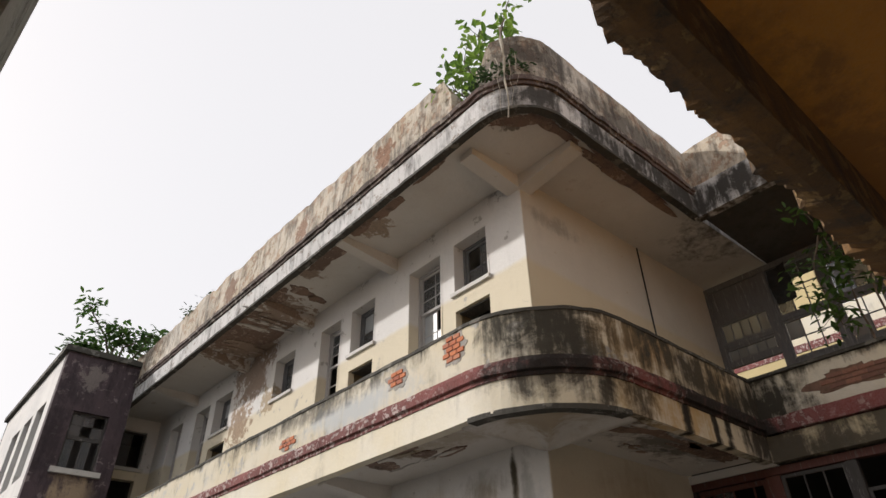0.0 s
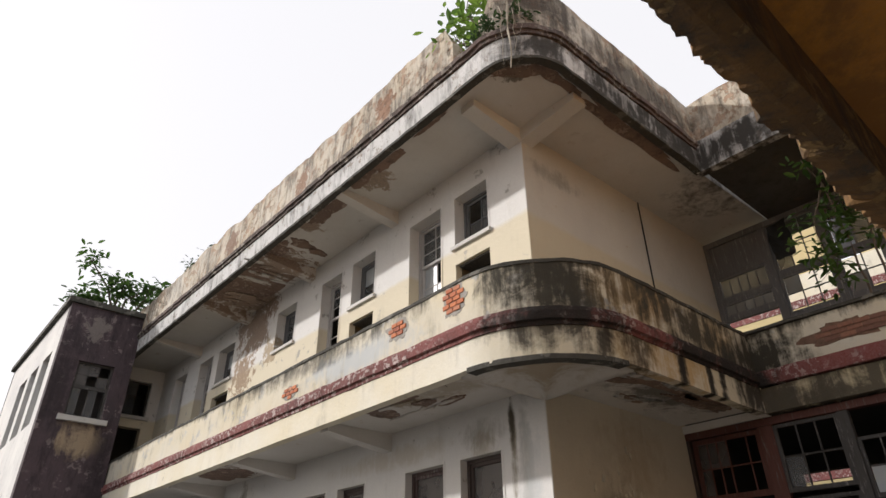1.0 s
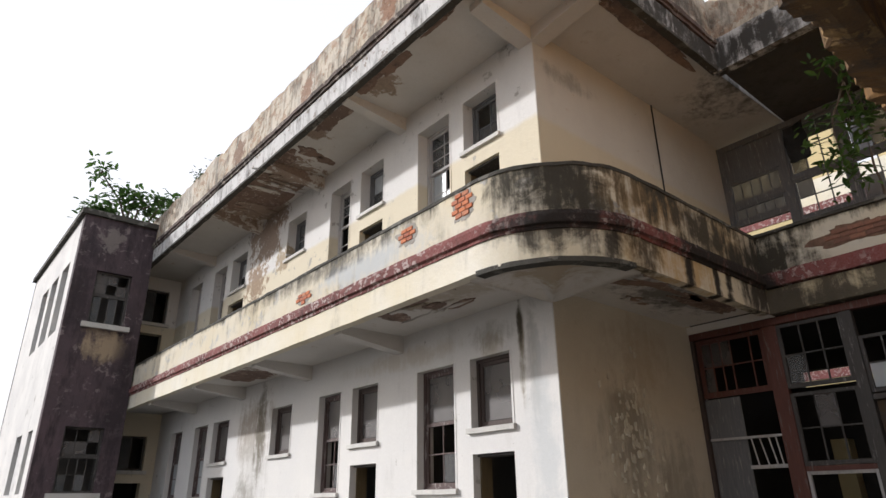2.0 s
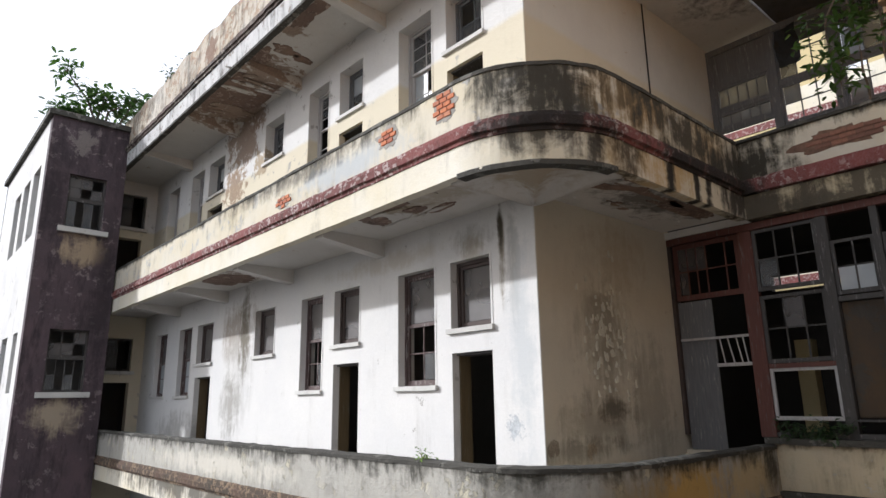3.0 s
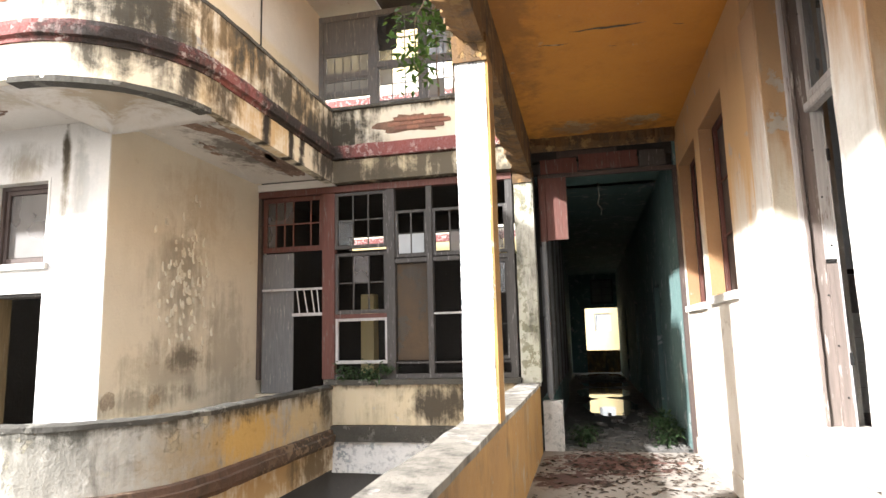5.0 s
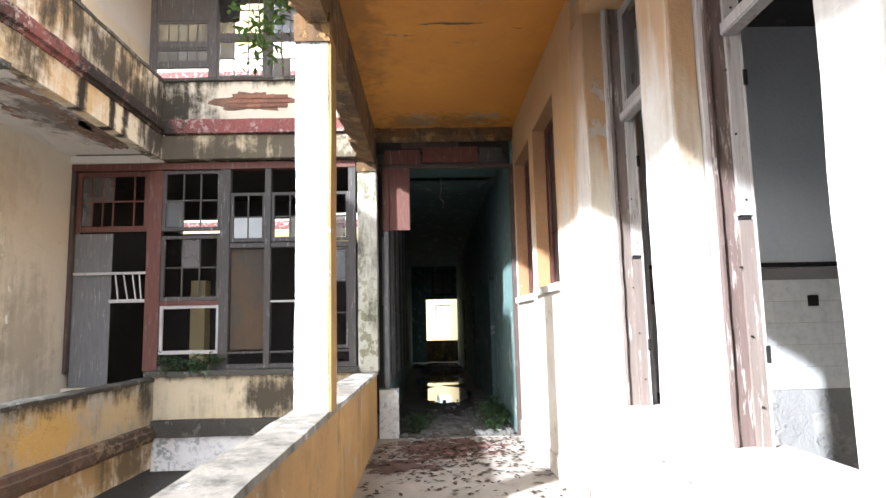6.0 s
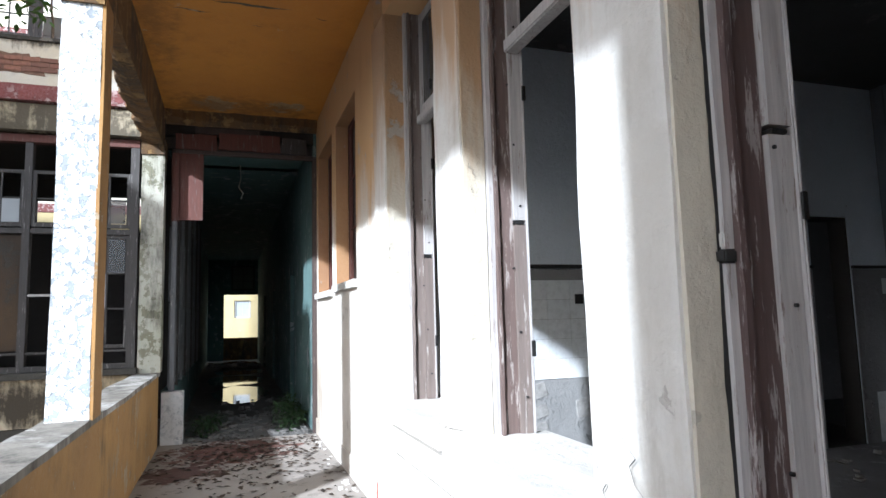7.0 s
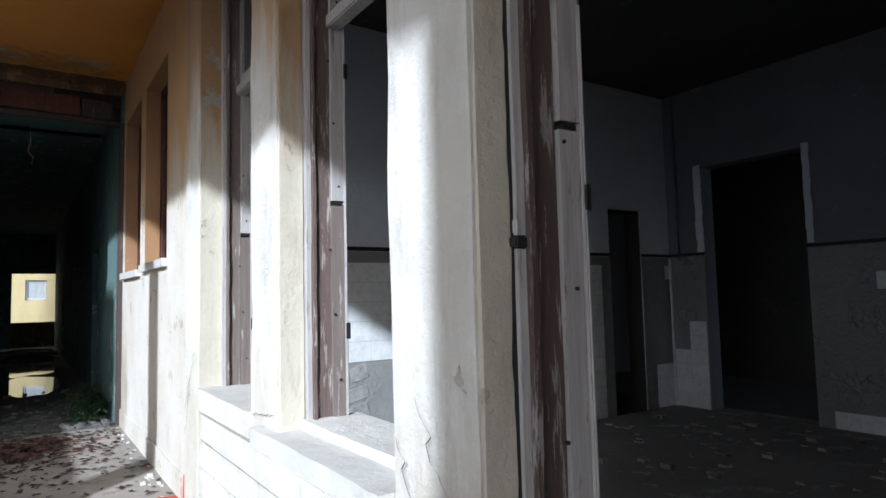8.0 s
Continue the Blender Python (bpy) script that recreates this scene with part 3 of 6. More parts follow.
def tube(points, radius, sides=6, taper=1.0):
    bm = bmesh.new()
    rings = []
    for k, p in enumerate(points):
        p = Vector(p)
        d = (Vector(points[min(k + 1, len(points) - 1)]) - Vector(points[max(k - 1, 0)])).normalized()
        q = d.to_track_quat("Z", "Y")
        r = radius * (1 + (taper - 1) * k / max(1, len(points) - 1))
        rings.append([bm.verts.new(p + q @ Vector((r * math.cos(a), r * math.sin(a), 0))) for a in [2 * math.pi * i / sides for i in range(sides)]])
    for r, s in zip(rings, rings[1:]):
        for i in range(sides):
            bm.faces.new([r[i], r[(i + 1) % sides], s[(i + 1) % sides], s[i]])
    bm.faces.new(rings[0])
    bm.faces.new(rings[-1][::-1])
    return bm


def join(*bms):
    out = bmesh.new()
    for b in bms:
        me = bpy.data.meshes.new("tmp")
        b.to_mesh(me)
        b.free()
        out.from_mesh(me)
        bpy.data.meshes.remove(me)
    return out


def slab_poly(points, z0, z1):
    bm = bmesh.new()
    lo, hi = [bm.verts.new((x, y, z0)) for x, y in points], [bm.verts.new((x, y, z1)) for x, y in points]
    bm.faces.new(lo)
    bm.faces.new(hi)
    for i in range(len(points)):
        j = (i + 1) % len(points)
        bm.faces.new([lo[i], lo[j], hi[j], hi[i]])
    return bm


# ---- the plan ----
STOREY = 4.45
XA, YS = 5.83, 4.74          # faces of the white wing: long face, side face
XB = 9.1                     # face of the wing across the back
XO, YO = 4.47, 3.37          # outer faces of its balconies
Y_END = 20.5                 # end of the balconies
YW = -1.94                   # inner wall of the gallery that one stands in

# ground and court
bm = box(-400, -400, -4.75, 400, 400, -STOREY)
structure("ground", bm, M_ground, "grey stained paving of the sunken court", "ground")


def balcony_path(x, y, r, start_y=Y_END, end_x=XB, steps=18):
    """From the far end along the long face, round the corner, and on to the back wing (seen from outside: out is right-hand)."""
    cx, cy = x + r, y + r
    pts = [(x, start_y - (start_y - cy) * k / 84) for k in range(84)]
    pts += [(cx - r * math.cos(a), cy - r * math.sin(a)) for a in [math.pi / 2 * k / steps for k in range(steps + 1)]]
    pts += [(cx + (end_x - cx) * k / 22, y) for k in range(1, 23)]
    return pts


def ridged(bm, amount, scale, seed=0.0):
    """Crumbled edges: the faces wander at a coarse and a fine scale, most across the length."""
    for v in bm.verts:
        v.co += noise.noise_vector(v.co * scale + Vector((seed, seed, 0))) * amount + noise.noise_vector(v.co * scale * 3.1) * amount * 0.6
    return bm


def uneven(bm, amount, scale=2.0, seed=0.0):
    for v in bm.verts:
        v.co += noise.noise_vector(v.co * scale + Vector((seed, seed, 0))) * amount
    return bm


def balcony(level, parapet_mat, fascia_mat, red_mat, tag):
    """Parapet wall, coping, red moulding, fascia and slab of one floor's rounded balcony."""
    z = level * STOREY
    path = balcony_path(XO, YO, 1.36)
    top = 0.98
    wall = uneven(sweep(path, [(0, z + 0.36), (0, z + top - 0.03), (-0.16, z + top - 0.03), (-0.16, z + 0.0), (-0.02, z + 0.0)]), 0.006, 3.0, z)
    w = structure("balcony_parapet_" + tag, wall, parapet_mat, "rounded balcony parapet with peeling mouldy plaster", "parapet", False)
    c = part("coping", ridged(sweep(path, [(0.012, z + top - 0.045), (0.015, z + top), (-0.03, z + top + 0.018), (-0.15, z + top + 0.018), (-0.175, z + top), (-0.172, z + top - 0.045)]), 0.012, 6.0, z), M_coping, w, "black mouldy coping")
    part("moulding", ridged(sweep(path, [(-0.05, z + 0.10), (0.03, z + 0.115), (0.035, z + 0.16), (0.075, z + 0.175), (0.085, z + 0.27), (0.05, z + 0.28), (0.045, z + 0.34), (-0.05, z + 0.37)]), 0.009, 6.0, z), red_mat, w, "flaking red moulding" if level else "mouldy red-brown moulding")
    part("fascia", uneven(sweep(path, [(0.012, z - 0.25), (0.012, z + 0.115), (-0.10, z + 0.115), (-0.14, z - 0.25)]), 0.006, 3.0, z), fascia_mat, w, "cream fascia streaked with rain stains")
    inner = [(x, y) for x, y in balcony_path(XO + 0.1, YO + 0.1, 1.26)]
    slab = slab_poly(inner + [(XB, YS), (XA, YS), (XA, Y_END)], z - 0.16, z + 0.0)
    s = structure("balcony_slab_" + tag, slab, M_soffit, "limewashed concrete balcony slab with spalled patches", "slab")
    return w, s


balcony_up, slab_up = balcony(1, M_band, M_fascia, M_red, "upper")
balcony_low, slab_low = balcony(0, M_parapet, M_fascia, M_lowmould, "lower")



def cantilever(x0, y0, x1, y1, z, wide=0.22, tag=""):
    """A tapered concrete bracket from the wall (x0, y0) out to the edge (x1, y1), its top at z."""
    d = Vector((x1 - x0, y1 - y0, 0))
    n = Vector((-d.y, d.x, 0)).normalized() * wide / 2
    bm = bmesh.new()
    a, b = Vector((x0, y0, 0)), Vector((x1, y1, 0))
    rows = []
    for p, low in ((a, z - 0.28), (b, z - 0.13)):
        rows.append([bm.verts.new((p + n).to_tuple()[:2] + (low,)), bm.verts.new((p - n).to_tuple()[:2] + (low,)), bm.verts.new((p - n).to_tuple()[:2] + (z,)), bm.verts.new((p + n).to_tuple()[:2] + (z,))])
    for i in range(4):
        j = (i + 1) % 4
        bm.faces.new([rows[0][i], rows[0][j], rows[1][j], rows[1][i]])
    bm.faces.new(rows[0])
    bm.faces.new(rows[1])
    return bm


for z, slab in ((STOREY - 0.16, slab_up), (-0.16, slab_low)):
    for y in (8.1, 11.2, 14.4, 17.6):
        part("bracket", cantilever(XA, y, XO + 0.15, y, z), M_soffit, slab)

for y0, y1, x0, x1 in ((YS + 0.12, YS + 0.12, XA + 0.1, XO + 0.3), (YS + 0.1, YO + 0.15, XA + 0.12, XA + 0.12)):
    part("bracket", cantilever(x0, y0, x1, y1, -0.16, 0.3), M_soffit, slab_low)


M_spall = plaster("bare brown concrete of the spalled soffit", (0.24, 0.155, 0.115), (0.15, 0.10, 0.08), streaks=0.3, peel=0.9, flake_size=9.0, under=(0.36, 0.28, 0.23), mould=(0.06, 0.045, 0.04), soot=0.3, relief=1.0)


def ragged_patch(x, y, z, rx, ry, seed, thick=0.012, turn=0.0):
    """An uneven flat scab on a soffit, its outline torn."""
    bm = bmesh.new()
    ring = []
    for k in range(44):
        a = 2 * math.pi * k / 44
        r = 1 + 0.45 * noise.noise(Vector((math.cos(a) * 1.6, math.sin(a) * 1.6, seed))) + 0.28 * noise.noise(Vector((math.cos(a) * 6, math.sin(a) * 6, seed + 5)))
        u, v = rx * r * math.cos(a), ry * r * math.sin(a)
        ring.append(bm.verts.new((x + u * math.cos(turn) - v * math.sin(turn), y + u * math.sin(turn) + v * math.cos(turn), z - thick)))
    face = bm.faces.new(ring)
    ext = bmesh.ops.extrude_face_region(bm, geom=[face])
    for v in ext["geom"]:
        if isinstance(v, bmesh.types.BMVert):
            v.co.z += thick + 0.004
    return bm


def corner_fan(ax, ay, z, rim, rise):
    """Two vaulted plaster lobes that spread from the wall's corner to the rounded edge, with a ridge between."""
    bm = bmesh.new()
    n, rows = len(rim), 9
    grid = []
    for i, (px, py) in enumerate(rim):
        u = i / (n - 1)
        lobe = abs(math.sin(2 * math.pi * u))
        line = []
        for j in range(rows):
            s_ = 0.02 + 0.98 * j / (rows - 1)
            lift = rise * s_ + 0.11 * lobe * math.sin(math.pi * min(1.0, s_ * 1.05)) + 0.012 * noise.noise(Vector((px * 4 * s_, py * 4 * s_, 3.0)))
            line.append(bm.verts.new((ax + (px - ax) * s_, ay + (py - ay) * s_, z + lift)))
        grid.append(line)
    for i in range(n - 1):
        for j in range(rows - 1):
            bm.faces.new([grid[i][j], grid[i][j + 1], grid[i + 1][j + 1], grid[i + 1][j]])
    ext = bmesh.ops.extrude_face_region(bm, geom=bm.faces[:])
    for v in ext["geom"]:
        if isinstance(v, bmesh.types.BMVert):
            v.co.z += 0.05
    bmesh.ops.recalc_face_normals(bm, faces=bm.faces[:])
    return bm


arc = [p for p in balcony_path(XO + 0.1, YO + 0.1, 1.26) if p[0] < 5.9 and p[1] < 5.0]
arc = [(XO + 0.1, 4.95)] + arc + [(5.95, YO + 0.1)]
part("corner_fan", corner_fan(XA - 0.01, YS - 0.01, 4.09, arc, 0.09), M_soffit, slab_up, "vaulted plaster haunch at the rounded corner", True)
lip = [p for p in balcony_path(XO, YO, 1.36) if p[0] < 5.75 and p[1] < 4.9]
part("edge_lip", uneven(sweep(lip, [(0.016, 4.165), (0.018, 4.225), (-0.13, 4.215), (-0.15, 4.17)]), 0.010, 6.0, 2.0), M_coping, slab_up, "black mouldy drip edge")
rnd_s = random.Random(77)
for k in range(30):
    # cracked, sagging layers of the soffit's plaster
    cx, cy = (rnd_s.uniform(5.9, 8.6), rnd_s.uniform(3.6, 4.6)) if k < 20 else (rnd_s.uniform(4.65, 5.5), rnd_s.uniform(5.0, 6.8))
    turn = rnd_s.uniform(-0.3, 0.3) + (0.0 if k < 20 else 1.45)
    layer = ragged_patch(cx, cy, 4.294, rnd_s.uniform(0.16, 0.42), rnd_s.uniform(0.03, 0.09), k + 0.5, rnd_s.uniform(0.012, 0.03), turn)
    part("hanging_layer", uneven(layer, 0.016, 4.0, k), M_soffit if k % 3 else M_spall, slab_up, "curled layer of plaster")

# ---- the white wing: long face with windows and doors, floor by floor ----
SMALL = [(5.56, 6.36), (8.72, 9.52), (15.1, 16.1)]
TALL = [(6.73, 7.61), (9.93, 10.72), (16.5, 17.4), (18.4, 19.3)]
LONE = [(11.85, 12.75)]
DOORS = SMALL


def openings(z):
    hs = [(a, b, z + 2.64, z + 3.62) for a, b in SMALL + LONE] + [(a, b, z + 1.86, z + 3.62) for a, b in TALL]
    return hs + [(a, b, z + 0.02, z + 2.30) for a, b in DOORS]


structure("wall_west_lower", wall_mesh("x", XA, XA + 0.32, YS, Y_END, -0.16, STOREY - 0.16, openings(0)), M_facade, "sun-bleached limewashed facade wall with stains", "wall")
structure("wall_west_upper", wall_mesh("x", XA, XA + 0.32, YS, Y_END, STOREY - 0.16, 8.75, openings(STOREY)), M_facade_up, "white limewashed wall over a cream dado, flaking", "wall")
structure("wall_west_ground", wall_mesh("x", XA, XA + 0.32, YS, Y_END, -STOREY, -0.16, [(8, 10, -STOREY, -1.8), (12, 14, -STOREY, -1.8), (16, 18.5, -STOREY, -1.4)]), M_facade, "limewashed ground-floor wall with dark openings", "wall")
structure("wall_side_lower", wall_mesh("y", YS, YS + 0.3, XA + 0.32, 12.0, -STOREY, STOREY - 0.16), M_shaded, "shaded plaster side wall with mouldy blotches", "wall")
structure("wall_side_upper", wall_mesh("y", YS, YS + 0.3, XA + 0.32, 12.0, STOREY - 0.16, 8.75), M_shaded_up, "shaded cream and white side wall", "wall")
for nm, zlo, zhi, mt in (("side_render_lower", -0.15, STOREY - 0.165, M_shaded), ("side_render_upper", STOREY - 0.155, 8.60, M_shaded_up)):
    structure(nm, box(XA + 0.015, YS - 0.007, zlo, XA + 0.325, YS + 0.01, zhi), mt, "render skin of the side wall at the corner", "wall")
# Two unseen walls added to keep daylight out of the rooms.
structure("wall_north_close", box(2.42, 26.8, -STOREY, 9.2, 27.0, 9.6), M_inside, "unseen wall added to close the wing against light", "wall")
structure("wall_west_beyond", box(XA, Y_END + 0.3, -STOREY, XA + 0.32, 26.8, 8.75), M_inside, "unseen wall added beyond the end room against light", "wall")
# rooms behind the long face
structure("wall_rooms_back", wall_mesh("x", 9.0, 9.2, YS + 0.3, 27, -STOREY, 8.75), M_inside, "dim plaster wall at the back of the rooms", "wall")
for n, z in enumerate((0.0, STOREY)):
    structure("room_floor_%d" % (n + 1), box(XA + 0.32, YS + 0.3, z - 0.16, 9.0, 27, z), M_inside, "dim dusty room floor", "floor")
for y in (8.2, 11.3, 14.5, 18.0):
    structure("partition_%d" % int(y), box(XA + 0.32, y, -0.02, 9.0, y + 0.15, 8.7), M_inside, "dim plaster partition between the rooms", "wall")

# roof of the white wing: slab, fascia, brackets, eroded parapet
roof_path = balcony_path(XO - 0.05, YO - 0.03, 0.85)
roof = structure("roof_slab", slab_poly([(x, y) for x, y in balcony_path(XO + 0.05, YO + 0.07, 0.80)] + [(XB + 3, YO), (XB + 3, 27), (XA, 27), (XA, Y_END)], 8.62, 8.78), M_soffit, "limewashed roof slab with spalled brown patches beneath", "roof")
part("fascia", uneven(sweep(roof_path, [(0.0, 8.55), (0.02, 8.95), (-0.12, 8.95), (-0.14, 8.55)]), 0.012, 3.0, 1.0), M_rooffascia, roof, "grey fascia with black rain streaks")
part("moulding", ridged(sweep(roof_path, [(-0.10, 8.955), (0.05, 8.965), (0.055, 9.02), (0.09, 9.03), (0.095, 9.12), (0.03, 9.13), (-0.10, 9.15)]), 0.022, 4.0, 2.0), M_dripmould, roof, "crumbling red-black drip moulding")
part("edge_lip", ridged(sweep(roof_path, [(0.012, 8.515), (0.02, 8.56), (-0.12, 8.562), (-0.12, 8.52)]), 0.010, 6.0, 5.0), M_coping, roof, "black mouldy drip edge")
low_path = [p for p in roof_path if p[1] > 4.62]
cor_path = [p for p in roof_path if p[1] <= 4.19]


def eroded(path, z0, z1, thick, rag, seed, full=lambda x, y: 1.0):
    """A parapet wall whose top has crumbled unevenly."""
    rnd = random.Random(seed)
    fine = []
    for (ax, ay), (bx, by) in zip(path, path[1:]):
        n = max(1, int(math.hypot(bx - ax, by - ay) / 0.18))
        fine += [(ax + (bx - ax) * k / n, ay + (by - ay) * k / n) for k in range(n)]
    fine.append(path[-1])
    bm = sweep(fine, [(0, z0), (0, z0 + (z1 - z0) * 0.5), (0, z1), (-thick, z1), (-thick, z0 + (z1 - z0) * 0.5), (-thick, z0)])
    for v in bm.verts:
        v.co += noise.noise_vector(v.co * 2.6) * 0.02
        if v.co.z > z1 - 0.1:
            v.co.z = z0 + 0.06 + (v.co.z - z0 - 0.06) * max(0.0, min(1.0, full(v.co.x, v.co.y) + 0.25 * noise.noise(v.co * 5) * (full(v.co.x, v.co.y) < 1.0)))
            v.co.z += rag * (noise.noise(Vector((v.co.x * 1.4, v.co.y * 1.4, seed))) - 0.3) + rnd.uniform(-0.3, 0.3) * rag
    return bm


structure("roof_parapet_long", eroded(low_path, 9.14, 10.13, 0.22, 0.12, 3, lambda x, y: (y - 4.55) / 0.5), M_roofpar, "eroded roof parapet with bare rubble and stains", "parapet")
structure("roof_parapet_corner", eroded(cor_path, 9.14, 10.12, 0.22, 0.06, 7, lambda x, y: 1.0 if x > 4.75 else (4.25 - y) / 0.35), M_roofpar, "rounded mouldy roof parapet at the corner", "parapet")
for y in (8.1, 11.2, 14.4, 17.6):
    part("bracket", cantilever(XA, y, XO + 0.05, y, 8.62), M_soffit, roof)
part("bracket", cantilever(XA + 0.1, YS + 0.12, XO + 0.3, YS + 0.12, 8.62, 0.28), M_soffit, roof)
part("bracket", cantilever(XA + 0.12, YS + 0.1, XA + 0.12, YO + 0.25, 8.62, 0.28), M_soffit, roof)

rnd_p = random.Random(19)
for x, y, rx, ry in ((5.15, 12.7, 0.62, 1.5), (4.72, 10.9, 0.20, 0.5), (4.72, 8.9, 0.18, 0.55), (4.66, 7.6, 0.12, 0.30), (4.66, 6.9, 0.13, 0.45), (5.0, 10.3, 0.3, 0.16), (5.45, 10.4, 0.22, 0.14), (4.62, 5.6, 0.07, 0.4), (7.3, 3.62, 1.3, 0.16), (5.35, 3.6, 0.5, 0.10)):
    part("bare_patch", ragged_patch(x, y, 8.62, rx, ry, x + y), M_spall, roof, "bare brown concrete where plaster fell")
part("bare_patch", ragged_patch(4.86, 3.92, 8.62, 0.42, 0.11, 3.3, 0.006, -0.78), M_spall, roof, "bare brown concrete where plaster fell")
for k in range(16):
    # layers of plaster still hanging within the bare patch
    part("hanging_layer", uneven(ragged_patch(rnd_p.uniform(4.75, 5.6), rnd_p.uniform(11.3, 14.2), 8.606, rnd_p.uniform(0.05, 0.11), rnd_p.uniform(0.25, 0.6), k, 0.02, rnd_p.uniform(-1.9, -1.2)), 0.02, 5.0, k), M_soffit, roof, "curled layer of plaster")
for x, y, rx, ry in ((4.72, 6.6, 0.16, 0.5), (5.0, 7.1, 0.25, 0.2), (4.66, 9.3, 0.12, 0.6), (7.0, 3.75, 0.9, 0.12), (8.2, 3.8, 0.6, 0.2), (5.2, 12.9, 0.45, 0.7)):
    part("bare_patch", ragged_patch(x, y, STOREY - 0.16, rx, ry, x + y, 0.006), M_spall, slab_up, "bare brown concrete where plaster fell")

# end wall of the balconies, and the tower beside it
structure("wall_end", wall_mesh("y", Y_END, Y_END + 0.3, 4.35, XA, -STOREY, 8.75, [(4.75, 5.5, 7.1, 8.2), (4.7, 5.45, STOREY, 6.75), (4.75, 5.5, 2.64, 3.62), (4.7, 5.5, 0, 2.3)]), M_facade_up, "cream end wall of the balconies with a door and window", "wall")
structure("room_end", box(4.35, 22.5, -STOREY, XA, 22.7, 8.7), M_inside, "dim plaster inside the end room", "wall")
tower_holes = [(3.0, 3.95, 6.45, 8.0), (3.0, 3.95, 2.0, 3.65)]
structure("tower_front", wall_mesh("y", 19.0, 19.3, 2.42, 4.42, -STOREY, 9.75, tower_holes), M_dark_tower, "dark purplish stair-tower wall with flaking patches", "wall")
structure("tower_side", wall_mesh("x", 2.42, 2.72, 19.3, 27, -STOREY, 9.6, [(19.9, 21.0, 6.3, 8.4), (21.5, 22.6, 6.3, 8.4), (23.1, 24.2, 6.3, 8.4), (19.9, 20.6, 2.0, 3.6), (21.6, 22.6, 2, 3.6)]), M_tower_side, "sunlit limewashed tower side with tall openings", "wall")
structure("tower_back", wall_mesh("x", 4.12, 4.42, 19.3, 27, -STOREY, 9.6), M_inside, "dim inner tower wall", "wall")
# Roof and floors added so the sky does not light the end room.
structure("end_room_roof", box(4.42, Y_END + 0.02, 8.76, XA + 0.1, 22.7, 8.9), M_coping, "unseen roof added to keep sky out of the end room", "roof")
for n, z in enumerate((-0.2, STOREY - 0.2, 8.3)):
    structure("end_room_floor_%d" % (n + 1), box(4.42, Y_END + 0.3, z, XA, 22.5, z + 0.15), M_inside, "dark floor added to keep light out of the end room", "floor")
structure("tower_roof", box(2.3, 18.9, 9.62, 4.5, 27, 9.78), M_coping, "black mouldy tower roof slab", "roof")

# ---- the wing across the back ----
structure("back_parapet_lower", join(worn_box(XB, 0.45, 0.40, XB + 0.22, YO + 0.02, 1.0, 0.4, 0.01, 4)), M_ochre_out, "stained cream spandrel below the glazed screen", "parapet")
bp = structure("back_base", join(worn_box(XB - 0.02, 0.45, -0.30, XB + 0.24, YO, 0.16, 0.4, 0.01, 5)), M_column, "whitewashed base course with blue-grey stains", "parapet")
part("moulding", worn_box(XB - 0.08, 0.45, 0.165, XB + 0.2, YO, 0.395, 0.25, 0.012, 6), M_coping, bp, "dark mouldy moulding")
part("ledge", worn_box(XB - 0.10, 0.45, 1.003, XB + 0.35, YO + 0.1, 1.08, 0.25, 0.015, 7), M_coping, bp, "dark weedy window ledge")
# Dark plaster stands for the shade down in the court.
structure("back_wall_ground", wall_mesh("x", XB + 0.1, XB + 0.4, 0.3, YS, -STOREY, -0.30, [(1.0, 3.0, -STOREY, -1.2)]), M_inside, "ground-floor wall of the back wing, darkened for shade", "wall")
bu = structure("back_parapet_upper", worn_box(XB, 0.47, STOREY + 0.36, XB + 0.2, YO + 0.02, STOREY + 0.95, 0.4, 0.01, 8), M_band, "cream parapet with fallen plaster baring bricks", "parapet")
part("moulding", ridged(worn_box(XB - 0.07, 0.47, STOREY + 0.13, XB + 0.2, YO, STOREY + 0.34, 0.12, 0.006, 9), 0.010, 6.0, 1), M_red, bu, "flaking red moulding")
part("fascia", worn_box(XB - 0.012, 0.47, STOREY - 0.25, XB + 0.2, YO, STOREY + 0.105, 0.4, 0.008, 10), M_ochre_out, bu, "ochre fascia with rain stains")
part("coping", worn_box(XB - 0.04, 0.47, STOREY + 0.955, XB + 0.24, YO + 0.1, STOREY + 1.0, 0.25, 0.012, 11), M_coping, bu, "black mouldy coping")
structure("back_floor_upper", box(XB + 0.2, 0.4, STOREY - 0.2, 12.4, YS, STOREY), M_backsoffit, "slab of the upper back gallery, darkened for shade", "slab")
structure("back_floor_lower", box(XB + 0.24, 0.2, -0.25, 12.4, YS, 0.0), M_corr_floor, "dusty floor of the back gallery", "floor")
rb = structure("back_roof", box(XB - 0.02, -8.5, 8.55, 12.6, YO - 0.05, 8.75), M_backsoffit, "stained soffit of the back wing roof, darkened for shade", "roof")
part("fascia", worn_box(XB - 0.08, -8.5, 8.50, XB + 0.1, YO + 0.05, 9.14, 0.3, 0.012, 12), M_rooffascia, rb, "grey-black roof fascia")
structure("back_roof_parapet", worn_box(XB + 0.0, -8.5, 9.143, XB + 0.22, YO + 0.12, 10.08, 0.2, 0.03, 13), M_roofpar, "eroded mouldy roof parapet", "parapet")

